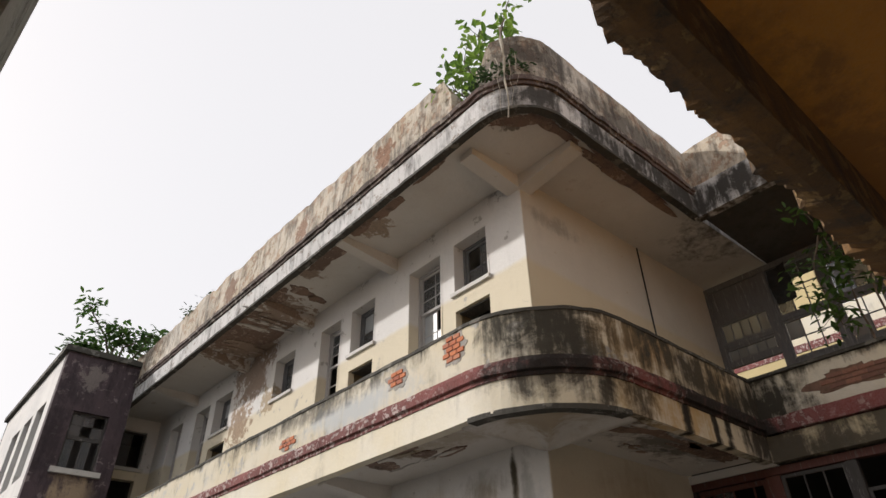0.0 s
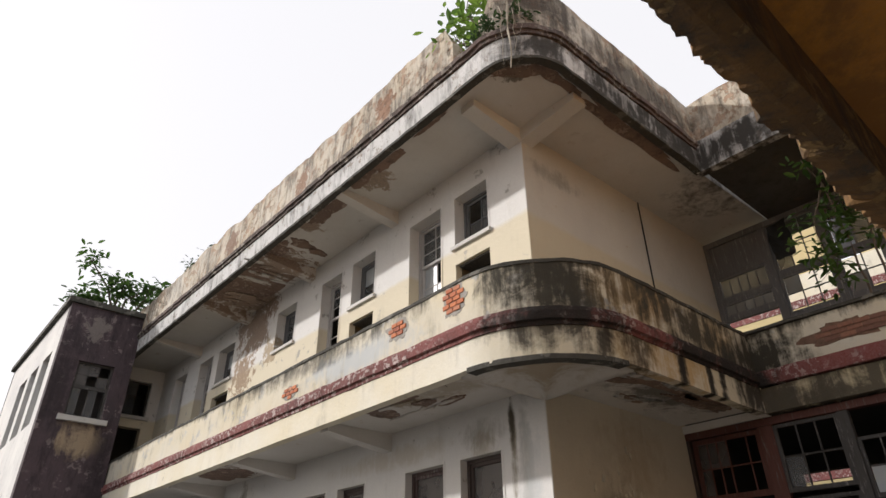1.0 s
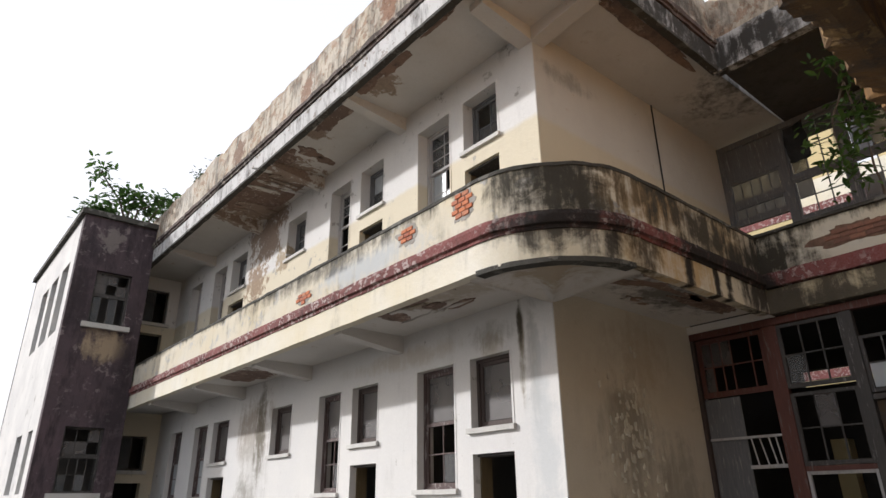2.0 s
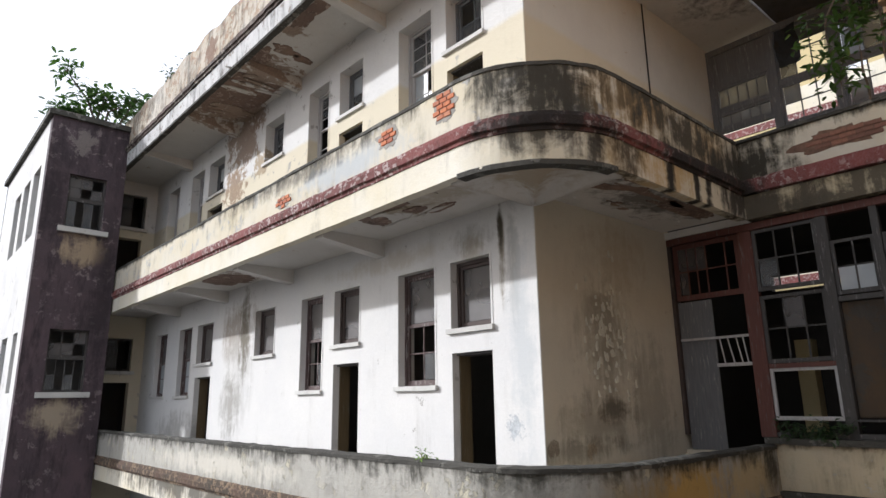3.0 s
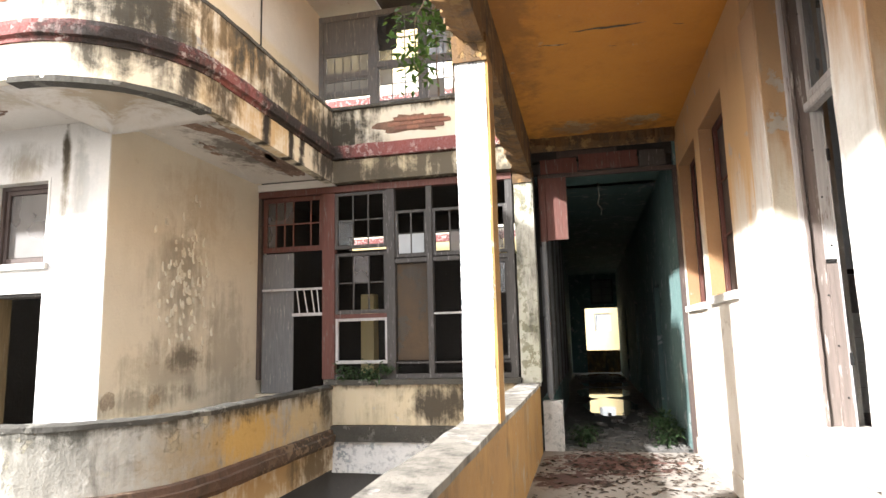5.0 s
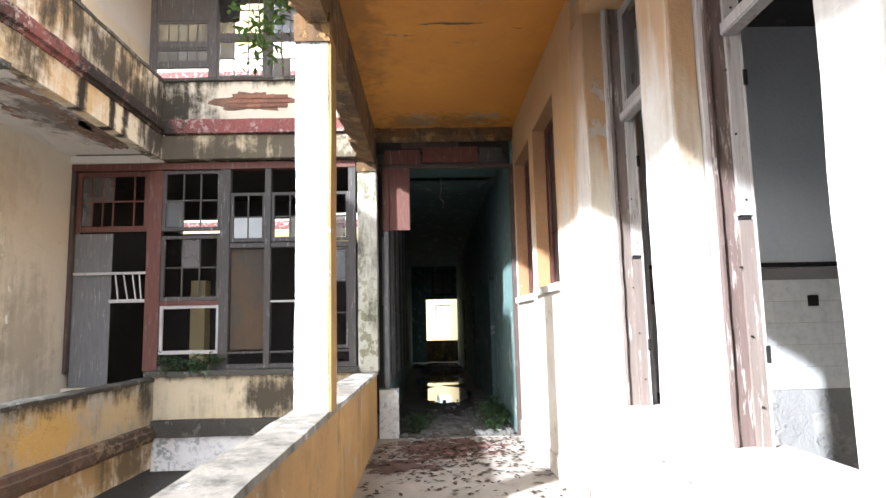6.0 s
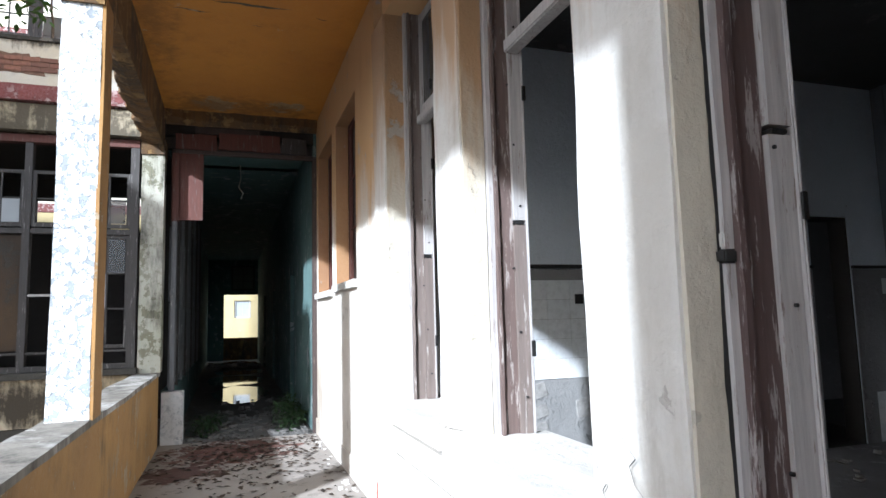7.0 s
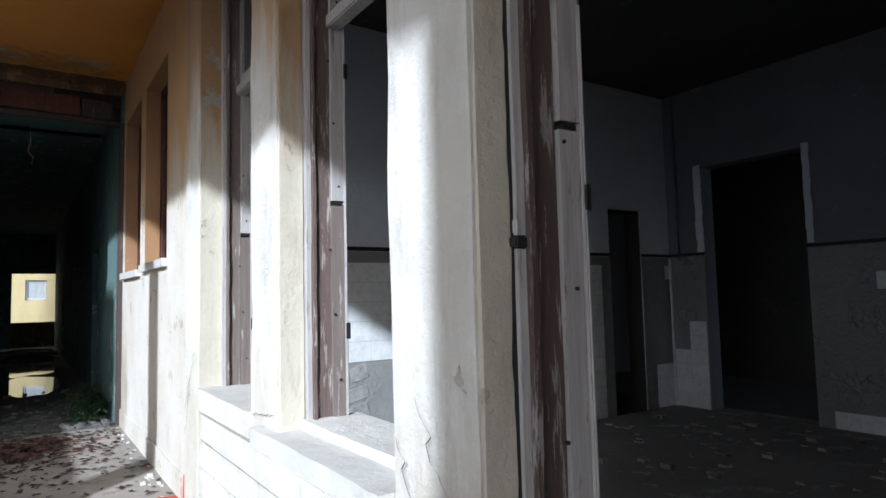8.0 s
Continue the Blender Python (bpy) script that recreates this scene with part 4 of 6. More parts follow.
# far court beyond the back wing: yellow building with white and red bands
structure("far_wall", wall_mesh("x", 18.5, 18.8, 0.4, 14, -STOREY, 14, [(4.2, 5.2, 1.0, 3.3), (6.4, 7.4, 1.0, 3.3), (8.8, 9.8, 1.0, 3.3), (7.3, 8.3, 5.8, 8.0), (3.4, 4.3, 10.2, 12.5)]), M_yellow, "sunlit yellow wall across the second court", "wall")
for z in (4.55, 9.1):
    fb = structure("far_band_%d" % int(z), box(17.9, 0.4, z, 18.5, 14, z + 0.22), M_red, "red painted band of the far balcony", "parapet")
    part("parapet", box(17.95, 0.4, z + 0.225, 18.1, 14, z + 0.95), M_fascia, fb, "white weathered balcony parapet")
    part("fascia", box(17.92, 0.4, z - 0.4, 18.5, 14, z - 0.005), M_yellow, fb, "yellow fascia")

# ---- the gallery one stands in ----
GX0 = -6.0
structure("gallery_floor", box(GX0, -2.4, -0.2, XB + 0.35, 0.5, 0.0), M_floor, "dusty concrete gallery floor with a red-brown stain", "floor")
gp = structure("gallery_parapet", worn_box(GX0, 0.20, -0.25, XB + 0.2, 0.46, 0.95, 0.35, 0.008, 20), M_ochre_in, "ochre painted gallery parapet, scuffed", "parapet")
part("coping", worn_box(GX0, 0.185, 0.953, XB + 0.2, 0.50, 1.0, 0.14, 0.016, 21), M_copw, gp, "whitewashed flaking coping")


def column(x, material, label, face):
    c = holder("column", label, "column", "gallery columns", "structure", (x, 0.33, 1.0))
    shaft = worn_box(-0.15, -0.13, 0.0, 0.15, 0.13, 3.0, 0.22, 0.010, x)
    part("shaft", shaft, material, c)
    part("inner_face", worn_box(-0.148, -0.152, 0.0, 0.152, -0.128, 3.05, 0.3, 0.005, x + 1), face, c, "ochre painted inner face")
    part("capital", worn_box(-0.17, -0.15, 2.98, 0.28 if x > 0 else 0.16, 0.14, 3.22, 0.12, 0.02, x + 2), M_beam, c, "crumbling ochre capital")
    return c


end_pier = structure("gallery_end_pier", worn_box(-2.8, 0.17, 1.0, -0.46, 0.40, 4.2, 0.2, 0.008, 61), M_mossy, "grey stained wall pier at the gallery end", "pier")
# Brown stands in for the shadow on the pier's inner face.
part("inner_face", worn_box(-2.8, 0.145, 1.0, -0.468, 0.168, 4.2, 0.3, 0.004, 62), M_reveal, end_pier, "inner face in shade-dark brown")
column(4.96, M_column, "flaking white square column on the parapet", M_ochre_in)
column(9.35, M_mossy, "mossy grey square column at the corridor mouth", M_mossy)


def ragged_beam(x0, x1, y0, y1, z0, z1, rag, seed):
    bm = bmesh.new()
    n = int((x1 - x0) / 0.03)
    rings = []
    for k in range(n + 1):
        x = x0 + (x1 - x0) * k / n
        e = rag * (0.7 * noise.noise(Vector((x * 2.1, seed, 0))) + 0.5 * noise.noise(Vector((x * 7.0, seed, 4))) + 0.28 * noise.noise(Vector((x * 19.0, seed, 6))))
        f = rag * (0.8 * noise.noise(Vector((x * 3.0, seed, 9))) + 0.4 * noise.noise(Vector((x * 9.0, seed, 2))) + 0.3 * noise.noise(Vector((x * 23.0, seed, 1))))
        rings.append([bm.verts.new(p) for p in ((x, y0, z1), (x, y0, z0), (x, y0 + 0.12, z0 + 0.3 * e), (x, y1 + f, z0 + 0.06 + e * 0.5), (x, y1 + f * 0.8, z0 + 0.22), (x, y1, z1))])
    for r, s in zip(rings, rings[1:]):
        for i in range(6):
            bm.faces.new([r[i], r[(i + 1) % 6], s[(i + 1) % 6], s[i]])
    bm.faces.new(rings[0])
    bm.faces.new(rings[-1])
    return bm


structure("gallery_beam", ragged_beam(GX0, XB + 0.3, 0.20, 0.46, 4.13, 4.75, 0.11, 3), M_beam, "broken ochre edge beam with crumbling plaster", "beam")
structure("ceiling", box(GX0, -2.34, 4.68, XB + 0.40, 0.42, 4.9), M_orange, "orange painted gallery ceiling with scratches", "ceiling")
for k, (x0, x1, y0, w_) in enumerate(((5.9, 5.98, -1.25, 0.75), (6.15, 6.19, -0.5, 0.35), (6.35, 6.37, -1.0, 0.12), (6.0, 6.03, -1.62, 0.12))):
    strip_ = bmesh.new()
    n_ = 14
    top_, bot_ = [], []
    for q in range(n_ + 1):
        y_ = y0 + w_ * q / n_
        e_ = 0.05 * noise.noise(Vector((y_ * 6, k, 0)))
        h_ = (x1 - x0) * (0.35 + 0.6 * abs(noise.noise(Vector((y_ * 9, k, 3))))) * math.sin(math.pi * (q + 0.3) / (n_ + 0.6))
        top_.append(strip_.verts.new((x0 + e_ + h_, y_, 4.676)))
        bot_.append(strip_.verts.new((x0 + e_ - h_ * 0.3, y_, 4.676)))
    for q in range(n_):
        strip_.faces.new([bot_[q], bot_[q + 1], top_[q + 1], top_[q]])
    part("bare_scratch", strip_, M_ochre_out, bpy.data.objects["ceiling"], "scratch bared to pale plaster")
# Unseen parapet, added for the shade and bounce of the storey above.
structure("upper_front", box(GX0, 0.18, 4.91, XB - 0.1, 0.42, 5.45), M_parapet, "unseen plain parapet of the floor above", "parapet")

# inner wall of the gallery with windows, the sill wall and the piers
HOLES = [(6.30, 7.62, 2.05, 4.08), (7.92, 9.28, 2.02, 4.08), (3.63, 4.92, 0.90, 4.25), (1.90, 3.18, 0.90, 4.25), (-0.45, 1.41, 0.0, 4.25)]
structure("wall_gallery", wall_mesh("y", YW - 0.16, YW, 5.35, 9.45, 0.0, 4.7, HOLES[:2]), M_gallery_wall, "worn limewashed gallery wall, ochre towards the top", "wall")
structure("wall_gallery_west", wall_mesh("y", YW - 0.4, YW, GX0, -0.45, 0.0, 4.7), M_gallery_wall, "plain limewashed gallery wall", "wall")
structure("wall_gallery_head", wall_mesh("y", YW - 0.4, YW, -0.45, 5.0, 4.25, 4.7), M_gallery_wall, "ochre lintel wall above the openings", "wall")
# Upper wall and roof stay out of view and only shape the light.
structure("wall_upper_storey", box(GX0, -2.34, 4.92, XB, -1.94, 8.6), M_gallery_wall, "unseen plain upper wall behind the gallery", "wall")
structure("upper_roof", box(GX0, -8.6, 8.61, XB - 0.1, -1.9, 8.8), M_soffit, "unseen plain roof over the rooms", "roof")


def pier(x0, x1, z0, seed, y1=YW, depth=0.15, label="pale plastered pier with cracks and scuffs"):
    body = structure("pier_%d" % seed, worn_box(x0, YW - depth, z0, x1, y1, 4.25, 0.16, 0.012, seed), M_pier, label, "pier")
    part("reveal", worn_box(x0 - 0.016, YW - depth + 0.004, z0 + 0.004, x0 + 0.03, y1 - 0.014, 4.245, 0.16, 0.004, seed + 50), M_tan, body, "khaki reveal plaster, brown towards the top")
    return body


pier(4.92, 5.35, 0.0, 1, YW + 0.02, 0.30, "plastered pier with a stepped corner and a crack")
pier(3.18, 3.63, 0.9, 2)
pier(1.39, 1.90, 0.0, 3, YW + 0.01)
sw = structure("sill_wall", worn_box(1.90, YW - 0.28, 0.0, 4.92, YW - 0.005, 0.83, 0.25, 0.006, 30), M_cement, "whitewashed block wall below the openings", "wall")
part("ledge", ridged(worn_box(3.60, YW - 0.44, 0.833, 4.915, YW + 0.03, 0.985, 0.10, 0.006, 31), 0.006, 5.0, 1), M_pier, sw, "cracked concrete sill")
part("ledge", ridged(worn_box(1.905, YW - 0.12, 0.833, 3.40, YW + 0.075, 0.935, 0.10, 0.006, 32), 0.008, 5.0, 2), M_sill, sw, "chipped outer concrete sill")
part("ledge", ridged(worn_box(1.905, YW - 0.46, 0.833, 3.16, YW - 0.13, 0.985, 0.10, 0.006, 33), 0.005, 5.0, 3), M_pier, sw, "whitewashed inner sill slab")

# room behind the gallery wall
structure("room_floor", box(-5, -8.9, -0.2, 5.6, -2.4, 0.0), M_roomfloor, "dusty concrete room floor with rubble", "floor")
structure("room_ceiling", box(-5, -8.6, 4.45, 5.9, -2.34, 4.6), M_roomceil, "stained room ceiling, darkened for shade", "ceiling")
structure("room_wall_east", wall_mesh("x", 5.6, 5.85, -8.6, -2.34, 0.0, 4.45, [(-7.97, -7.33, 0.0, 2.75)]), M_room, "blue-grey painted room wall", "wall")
structure("room_wall_south", wall_mesh("y", -8.85, -8.6, -5, 5.85, 0.0, 4.45, [(3.66, 5.03, 0.0, 3.32)]), M_roomshade, "blue-grey painted room wall with a broken doorway", "wall")
structure("room_wall_west", box(-5.25, -8.85, 0, -5, -2.34, 4.45), M_roomshade, "plain room wall", "wall")
structure("room_beyond", wall_mesh("y", -12.2, -12.0, -5, 12, -0.2, 4.47), M_inside, "dark wall beyond the doorway", "wall")
structure("room_beyond_side", wall_mesh("x", 8.6, 8.8, -12, -2.2, -0.2, 4.47), M_inside, "dark wall beyond the narrow door", "wall")
structure("room_beyond_floor", box(-5, -12, -0.2, 8.6, -8.9, -0.01), M_inside, "dark floor beyond", "floor")
structure("room_beyond_floor_east", box(5.6, -8.85, -0.2, 8.6, -2.4, -0.01), M_inside, "dark floor beyond", "floor")
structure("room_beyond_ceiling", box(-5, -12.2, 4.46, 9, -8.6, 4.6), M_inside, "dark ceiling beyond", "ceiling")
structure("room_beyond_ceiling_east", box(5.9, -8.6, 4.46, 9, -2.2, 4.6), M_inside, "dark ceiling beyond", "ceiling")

# the dark corridor
CX0, CX1 = 9.45, 29.5
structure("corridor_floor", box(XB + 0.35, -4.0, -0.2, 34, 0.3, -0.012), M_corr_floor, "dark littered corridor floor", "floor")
structure("corridor_wall_south", wall_mesh("y", -2.1, -1.9, CX0, CX1, 0, 4.6, [(12.5, 13.4, 0, 2.6), (18, 19, 0, 2.6), (23, 24, 0, 2.6)]), M_teal, "teal painted corridor wall, flaking", "wall")
# Added to block the sky gap between corridor head and ceiling.
structure("corridor_head", box(CX0 + 0.17, -2.3, 4.2, CX0 + 0.3, 0.45, 4.95), M_inside, "dark wall added above the corridor mouth against sky light", "wall")
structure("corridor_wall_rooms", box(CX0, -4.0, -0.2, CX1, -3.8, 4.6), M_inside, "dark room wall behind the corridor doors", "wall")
structure("corridor_wall_north", wall_mesh("y", 0.22, 0.40, 12.4, CX1, 0, 4.6), M_teal, "teal painted corridor wall", "wall")
structure("corridor_ceiling", box(CX0 + 0.31, -4, 4.45, CX1, 0.4, 4.6), M_teal, "dark teal corridor ceiling", "ceiling")
structure("corridor_end", wall_mesh("x", CX1, CX1 + 0.2, -2.2, 0.4, 0, 4.6, [(-2.0, -0.45, 0.0, 2.9)]), M_teal, "dark wall with the far doorway", "wall")
structure("corridor_end_parapet", worn_box(29.75, -2.4, 0.0, 29.95, 0.4, 0.98, 0.3, 0.02, 3), M_beam, "dark ochre low wall at the corridor end", "parapet")
structure("far_yard_wall", wall_mesh("x", 33, 33.3, -6, 5, -0.2, 7, [(-1.70, -0.90, 1.87, 2.76)]), M_yellow, "sunlit yellow wall beyond the corridor", "wall")


# ---- joinery ----
def bar(axis, c, thick, u0, u1, z0, z1):
    """A straight member in the plane across axis at c, thick deep."""
    if axis == "x":
        return box(c, u0, z0, c + thick, u1, z1, 0.004)
    return box(u0, c, z0, u1, c + thick, z1, 0.004)


def sash(parent, axis, c, u0, u1, z0, z1, cols, rows, frame_mat, panes=(), stile=0.05, glass_mat=None, name="sash", thin=0.022, missing=()):
    """A glazed sash: stiles and rails, each muntin and each remaining pane its own mesh under the sash."""
    ms = [bar(axis, c, 0.045, u0, u0 + stile, z0, z1), bar(axis, c, 0.045, u1 - stile, u1, z0, z1),
          bar(axis, c, 0.043, u0 + stile, u1 - stile, z0, z0 + stile * 1.2), bar(axis, c, 0.043, u0 + stile, u1 - stile, z1 - stile, z1)]
    s_ = part(name, join(*ms), frame_mat, parent)
    a0, a1, b0, b1 = u0 + stile, u1 - stile, z0 + stile * 1.2, z1 - stile
    for i in range(1, cols):
        if ("c", i) in missing:
            continue
        u = a0 + (a1 - a0) * i / cols
        part("muntin", bar(axis, c + 0.01, 0.025, u - thin / 2, u + thin / 2, b0, b1), frame_mat, s_)
    for j in range(1, rows):
        z = b0 + (b1 - b0) * j / rows
        part("muntin", bar(axis, c + 0.012, 0.021, a0, a1, z - thin / 2, z + thin / 2), frame_mat, s_)
    for i, j, g in panes:
        ua, ub = a0 + (a1 - a0) * i / cols, a0 + (a1 - a0) * (i + 1) / cols
        za, zb = b0 + (b1 - b0) * j / rows, b0 + (b1 - b0) * (j + 1) / rows
        pane = part("pane", bar(axis, c + 0.02, 0.004, ua + 0.008, ub - 0.008, za + 0.008, zb - 0.008), g, s_)
        pane.visible_shadow = False
    return s_


def facade_window(n, y0, y1, z0, z1, tall, timber, seed, group):
    rnd = random.Random(seed)
    w = holder("window_%d" % n, "weathered timber window with broken and dusty panes" if tall else "small dusty timber window above a concrete sill", "window", group, "structure", (0, 0, 0))
    c = XA + (0.12 if z0 < 4 else 0.215)
    fr = [bar("x", c, 0.09, y0, y0 + 0.05, z0, z1), bar("x", c, 0.09, y1 - 0.05, y1, z0, z1), bar("x", c, 0.088, y0 + 0.05, y1 - 0.05, z1 - 0.05, z1), bar("x", c, 0.088, y0 + 0.05, y1 - 0.05, z0, z0 + 0.04)]
    part("frame", join(*fr), timber, w)
    if tall:
        mid = z0 + (z1 - z0) * 0.52
        if timber is M_brownwood:
            sash(w, "x", c + 0.03, y0 + 0.05, y1 - 0.05, mid, z1 - 0.05, 1, 1, timber, [(0, 0, M_dust)], 0.045)
        else:
            sash(w, "x", c + 0.03, y0 + 0.05, y1 - 0.05, mid, z1 - 0.05, 2, 3, timber, [(i, j, M_glass) for i in range(2) for j in range(3) if rnd.random() < 0.9], 0.045)
        lower = [(0, 0, M_frost), (1, 0, M_frost), (1, 1, M_frost)] if rnd.random() < 0.6 else [(0, 0, M_glass)]
        sash(w, "x", c + 0.06 if rnd.random() < 0.5 else c + 0.02, y0 + 0.05, y1 - 0.05, z0 + 0.04, mid + 0.04, 2, 2, timber, lower, 0.045)
    else:
        if timber is M_darkwood:
            sash(w, "x", c + 0.03, y0 + 0.05, y1 - 0.05, z0 + 0.04, z1 - 0.05, 1, 1, timber, [(0, 0, M_dust)], 0.05)
        else:
            panes = [(i, j, M_frost if rnd.random() < 0.3 else M_glass) for i in range(2) for j in range(2) if rnd.random() < 0.85]
            sash(w, "x", c + 0.03, y0 + 0.05, y1 - 0.05, z0 + 0.04, z1 - 0.05, 2, 2, timber, panes, 0.045)
    part("sill", worn_box(XA - 0.055, y0 - 0.06, z0 - 0.065, c - 0.005, y1 + 0.07, z0 + 0.004, 0.12, 0.007, seed), M_sill, w, "chipped concrete sill")
    wall_mat = M_facade if z0 < 4 else M_facade_up
    part("architrave", uneven(join(box(XA - 0.008, y0 - 0.035, z0 + 0.01, XA + 0.004, y0 - 0.002, z1 + 0.035), box(XA - 0.008, y1 + 0.002, z0 + 0.01, XA + 0.004, y1 + 0.035, z1 + 0.035), box(XA - 0.007, y0 - 0.002, z1 + 0.002, XA + 0.004, y1 + 0.002, z1 + 0.035)), 0.004, 6.0, seed), wall_mat, w, "worn raised plaster surround")
    return w


number = 0
for level in (0, 1):
    z = level * STOREY
    for y0, y1 in SMALL + LONE:
        number += 1
        facade_window(number, y0, y1, z + 2.64, z + 3.62, False, M_screenwood if level else M_darkwood, number, "windows of the white facade")
    for y0, y1 in TALL:
        number += 1
        facade_window(number, y0, y1, z + 1.86, z + 3.62, True, M_whitewood if level else M_brownwood, number, "windows of the white facade")
    for k, (y0, y1) in enumerate(DOORS):
        d = holder("door_%d" % (level * 3 + k + 1), "open dark doorway with an ochre lining and no leaf", "door", "doorways of the white facade", "structure")
        part("jamb", box(XA + 0.13, y0 + 0.002, z + 0.02, XA + 0.34, y0 + 0.03, z + 2.298, 0.004), M_olive, d)
        part("jamb", box(XA + 0.13, y1 - 0.03, z + 0.02, XA + 0.34, y1 - 0.002, z + 2.298, 0.004), M_olive, d)
        part("head", box(XA + 0.06, y0 + 0.03, z + 2.265, XA + 0.34, y1 - 0.03, z + 2.296, 0.004), M_greywood, d)

# windows of the tower and the end wall
for n, (x0, x1, z0, z1) in enumerate(tower_holes):
    w = holder("tower_window_%d" % (n + 1), "grimy barred window with some white panes", "window", "tower windows", "structure")
    mid = z0 + (z1 - z0) * 0.55
    sash(w, "y", 19.12, x0, x1, mid, z1, 3, 2, M_greywood, [(0, 0, M_dust), (0, 1, M_dust), (1, 1, M_dust), (2, 0, M_dust)] if n == 0 else [(0, 0, M_dust), (1, 0, M_dust), (2, 1, M_dust)], 0.05)
    sash(w, "y", 19.10, x0, x1, z0, mid, 4, 1 if n == 0 else 2, M_greywood, [(0, 0, M_glass), (2, 0, M_glass)], 0.05)
    part("sill", worn_box(x0 - 0.15, 18.88, z0 - 0.14, x1 + 0.15, 19.1, z0, 0.15, 0.01, n), M_sill, w, "pale concrete sill")
structure("tower_inside", box(2.72, 20.4, -STOREY, 4.12, 20.5, 9.6), M_inside, "dark wall inside the tower", "wall")
for n, (z0, z1) in enumerate(((7.1, 8.2), (2.64, 3.62))):
    w = holder("end_window_%d" % (n + 1), "dark casement window in the end wall", "window", "end wall windows", "structure")
    sash(w, "y", Y_END + 0.12, 4.75, 5.5, z0, z1, 2, 1, M_greywood, [(0, 0, M_glass)], 0.06)
    part("sill", box(4.65, Y_END - 0.1, z0 - 0.1, 5.6, Y_END + 0.1, z0, 0.01), M_sill, w)


# ---- glazed timber screen of the back gallery, lower floor ----
SX = 9.22
screen = holder("timber_screen", "derelict glazed timber screen with red and grey posts and broken panes", "window screen", "", "structure")
for u0, u1, mt in ((4.68, 4.735, M_darkwood), (3.38, 3.59, M_redwood), (2.37, 2.51, M_greywood), (1.76, 1.85, M_greywood), (1.12, 1.21, M_greywood), (0.49, 0.60, M_greywood)):
    part("post", bar("x", SX - 0.02, 0.12, u0, u1, 1.08, 4.06), mt, screen)
part("head_rail", bar("x", SX - 0.025, 0.13, 0.49, 4.735, 4.065, 4.17), M_redwood, screen, "red painted head rail")
part("bottom_rail", bar("x", SX - 0.01, 0.10, 0.60, 3.38, 1.085, 1.15), M_greywood, screen)
# bay beside the side wall: boarded strip, fallen bars
sash(screen, "x", SX + 0.02, 3.59, 4.66, 3.14, 4.05, 6, 2, M_redwood, [(3, 1, M_dust), (4, 1, M_dust), (5, 1, M_dust), (5, 0, M_dust)], 0.07, missing=(("c", 2),))
part("board", box(SX + 0.05, 4.12, 0.865, SX + 0.075, 4.675, 3.12, 0.004), M_screenwood, screen, "pale grey board")
part("rail", bar("x", SX, 0.06, 3.59, 4.66, 2.50, 2.535), M_whitewood, screen)
part("rail", bar("x", SX, 0.06, 3.59, 4.12, 2.08, 2.13), M_whitewood, screen)
for k, (ya, yb) in enumerate(((4.05, 4.0), (3.93, 3.86), (3.80, 3.74), (3.70, 3.66))):
    part("loose_bar", tube([(SX + 0.03, ya, 2.50), (SX + 0.03, yb, 2.13)], 0.012, 5), M_whitewood, screen)
# the three-light bay
sash(screen, "x", SX, 2.51, 3.38, 3.13, 4.05, 3, 2, M_greywood, [(2, 0, M_glass)], 0.05)
sash(screen, "x", SX + 0.01, 2.51, 3.38, 2.09, 3.06, 3, 2, M_greywood, [(1, 1, M_dust)], 0.05)
sash(screen, "x", SX + 0.02, 2.51, 3.38, 1.31, 2.02, 1, 1, M_whitewood, [], 0.045)
part("rail", bar("x", SX, 0.08, 2.51, 3.38, 2.02, 2.085), M_redwood, screen)
# narrower bays
for u0, u1 in ((1.85, 2.37), (1.21, 1.76), (0.60, 1.12)):
    sash(screen, "x", SX + 0.02, u0, u1, 2.95, 3.70, 2, 2, M_greywood, [(0, 0, M_frost), (1, 0, M_frost)] if u0 == 1.85 else [(0, 0, M_dust)], 0.045)
    part("rail", bar("x", SX, 0.08, u0, u1, 2.86, 2.93), M_greywood, screen)
    part("rail", bar("x", SX, 0.06, u0, u1, 1.30, 1.33), M_greywood, screen)
part("door_leaf", box(SX + 0.06, 1.86, 1.35, SX + 0.10, 2.36, 2.85, 0.01), M_leafboard, screen, "ochre board with peeling paint")
part("rail", bar("x", SX, 0.05, 1.21, 1.76, 2.04, 2.07), M_whitewood, screen)
sash(screen, "x", SX + 0.02, 0.60, 1.12, 1.35, 2.85, 2, 3, M_greywood, [(0, 2, M_glass), (1, 1, M_frost)], 0.04)
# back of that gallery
structure("back_gallery_wall", wall_mesh("x", 12.2, 12.4, 0.2, YS, 0.0, STOREY - 0.2, [(0.75, 1.35, 3.3, 3.95), (1.85, 2.5, 3.45, 3.85), (2.95, 4.3, 3.55, 3.85)]), M_deepshade, "dark inner wall of the back gallery with openings", "wall")
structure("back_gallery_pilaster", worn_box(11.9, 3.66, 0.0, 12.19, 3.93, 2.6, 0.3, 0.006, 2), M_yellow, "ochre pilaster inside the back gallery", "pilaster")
structure("back_gallery_ceiling", box(XB + 0.2, 0.2, STOREY - 0.26, 12.2, YS, STOREY - 0.205), M_deepshade, "dark ceiling of the back gallery", "ceiling")
# Thin dark sheet laid over the pale side wall for the shade there.
structure("back_gallery_shade_sheet", box(XB + 0.36, YS - 0.045, 0.0, 12.2, YS - 0.02, STOREY - 0.27), M_deepshade, "added dark sheet for shade at the back gallery end", "wall")
structure("side_infill", box(XB + 0.1, YO, -0.25, XB + 0.3, YS, 0.86), M_shaded, "plaster wall below the screen", "wall")
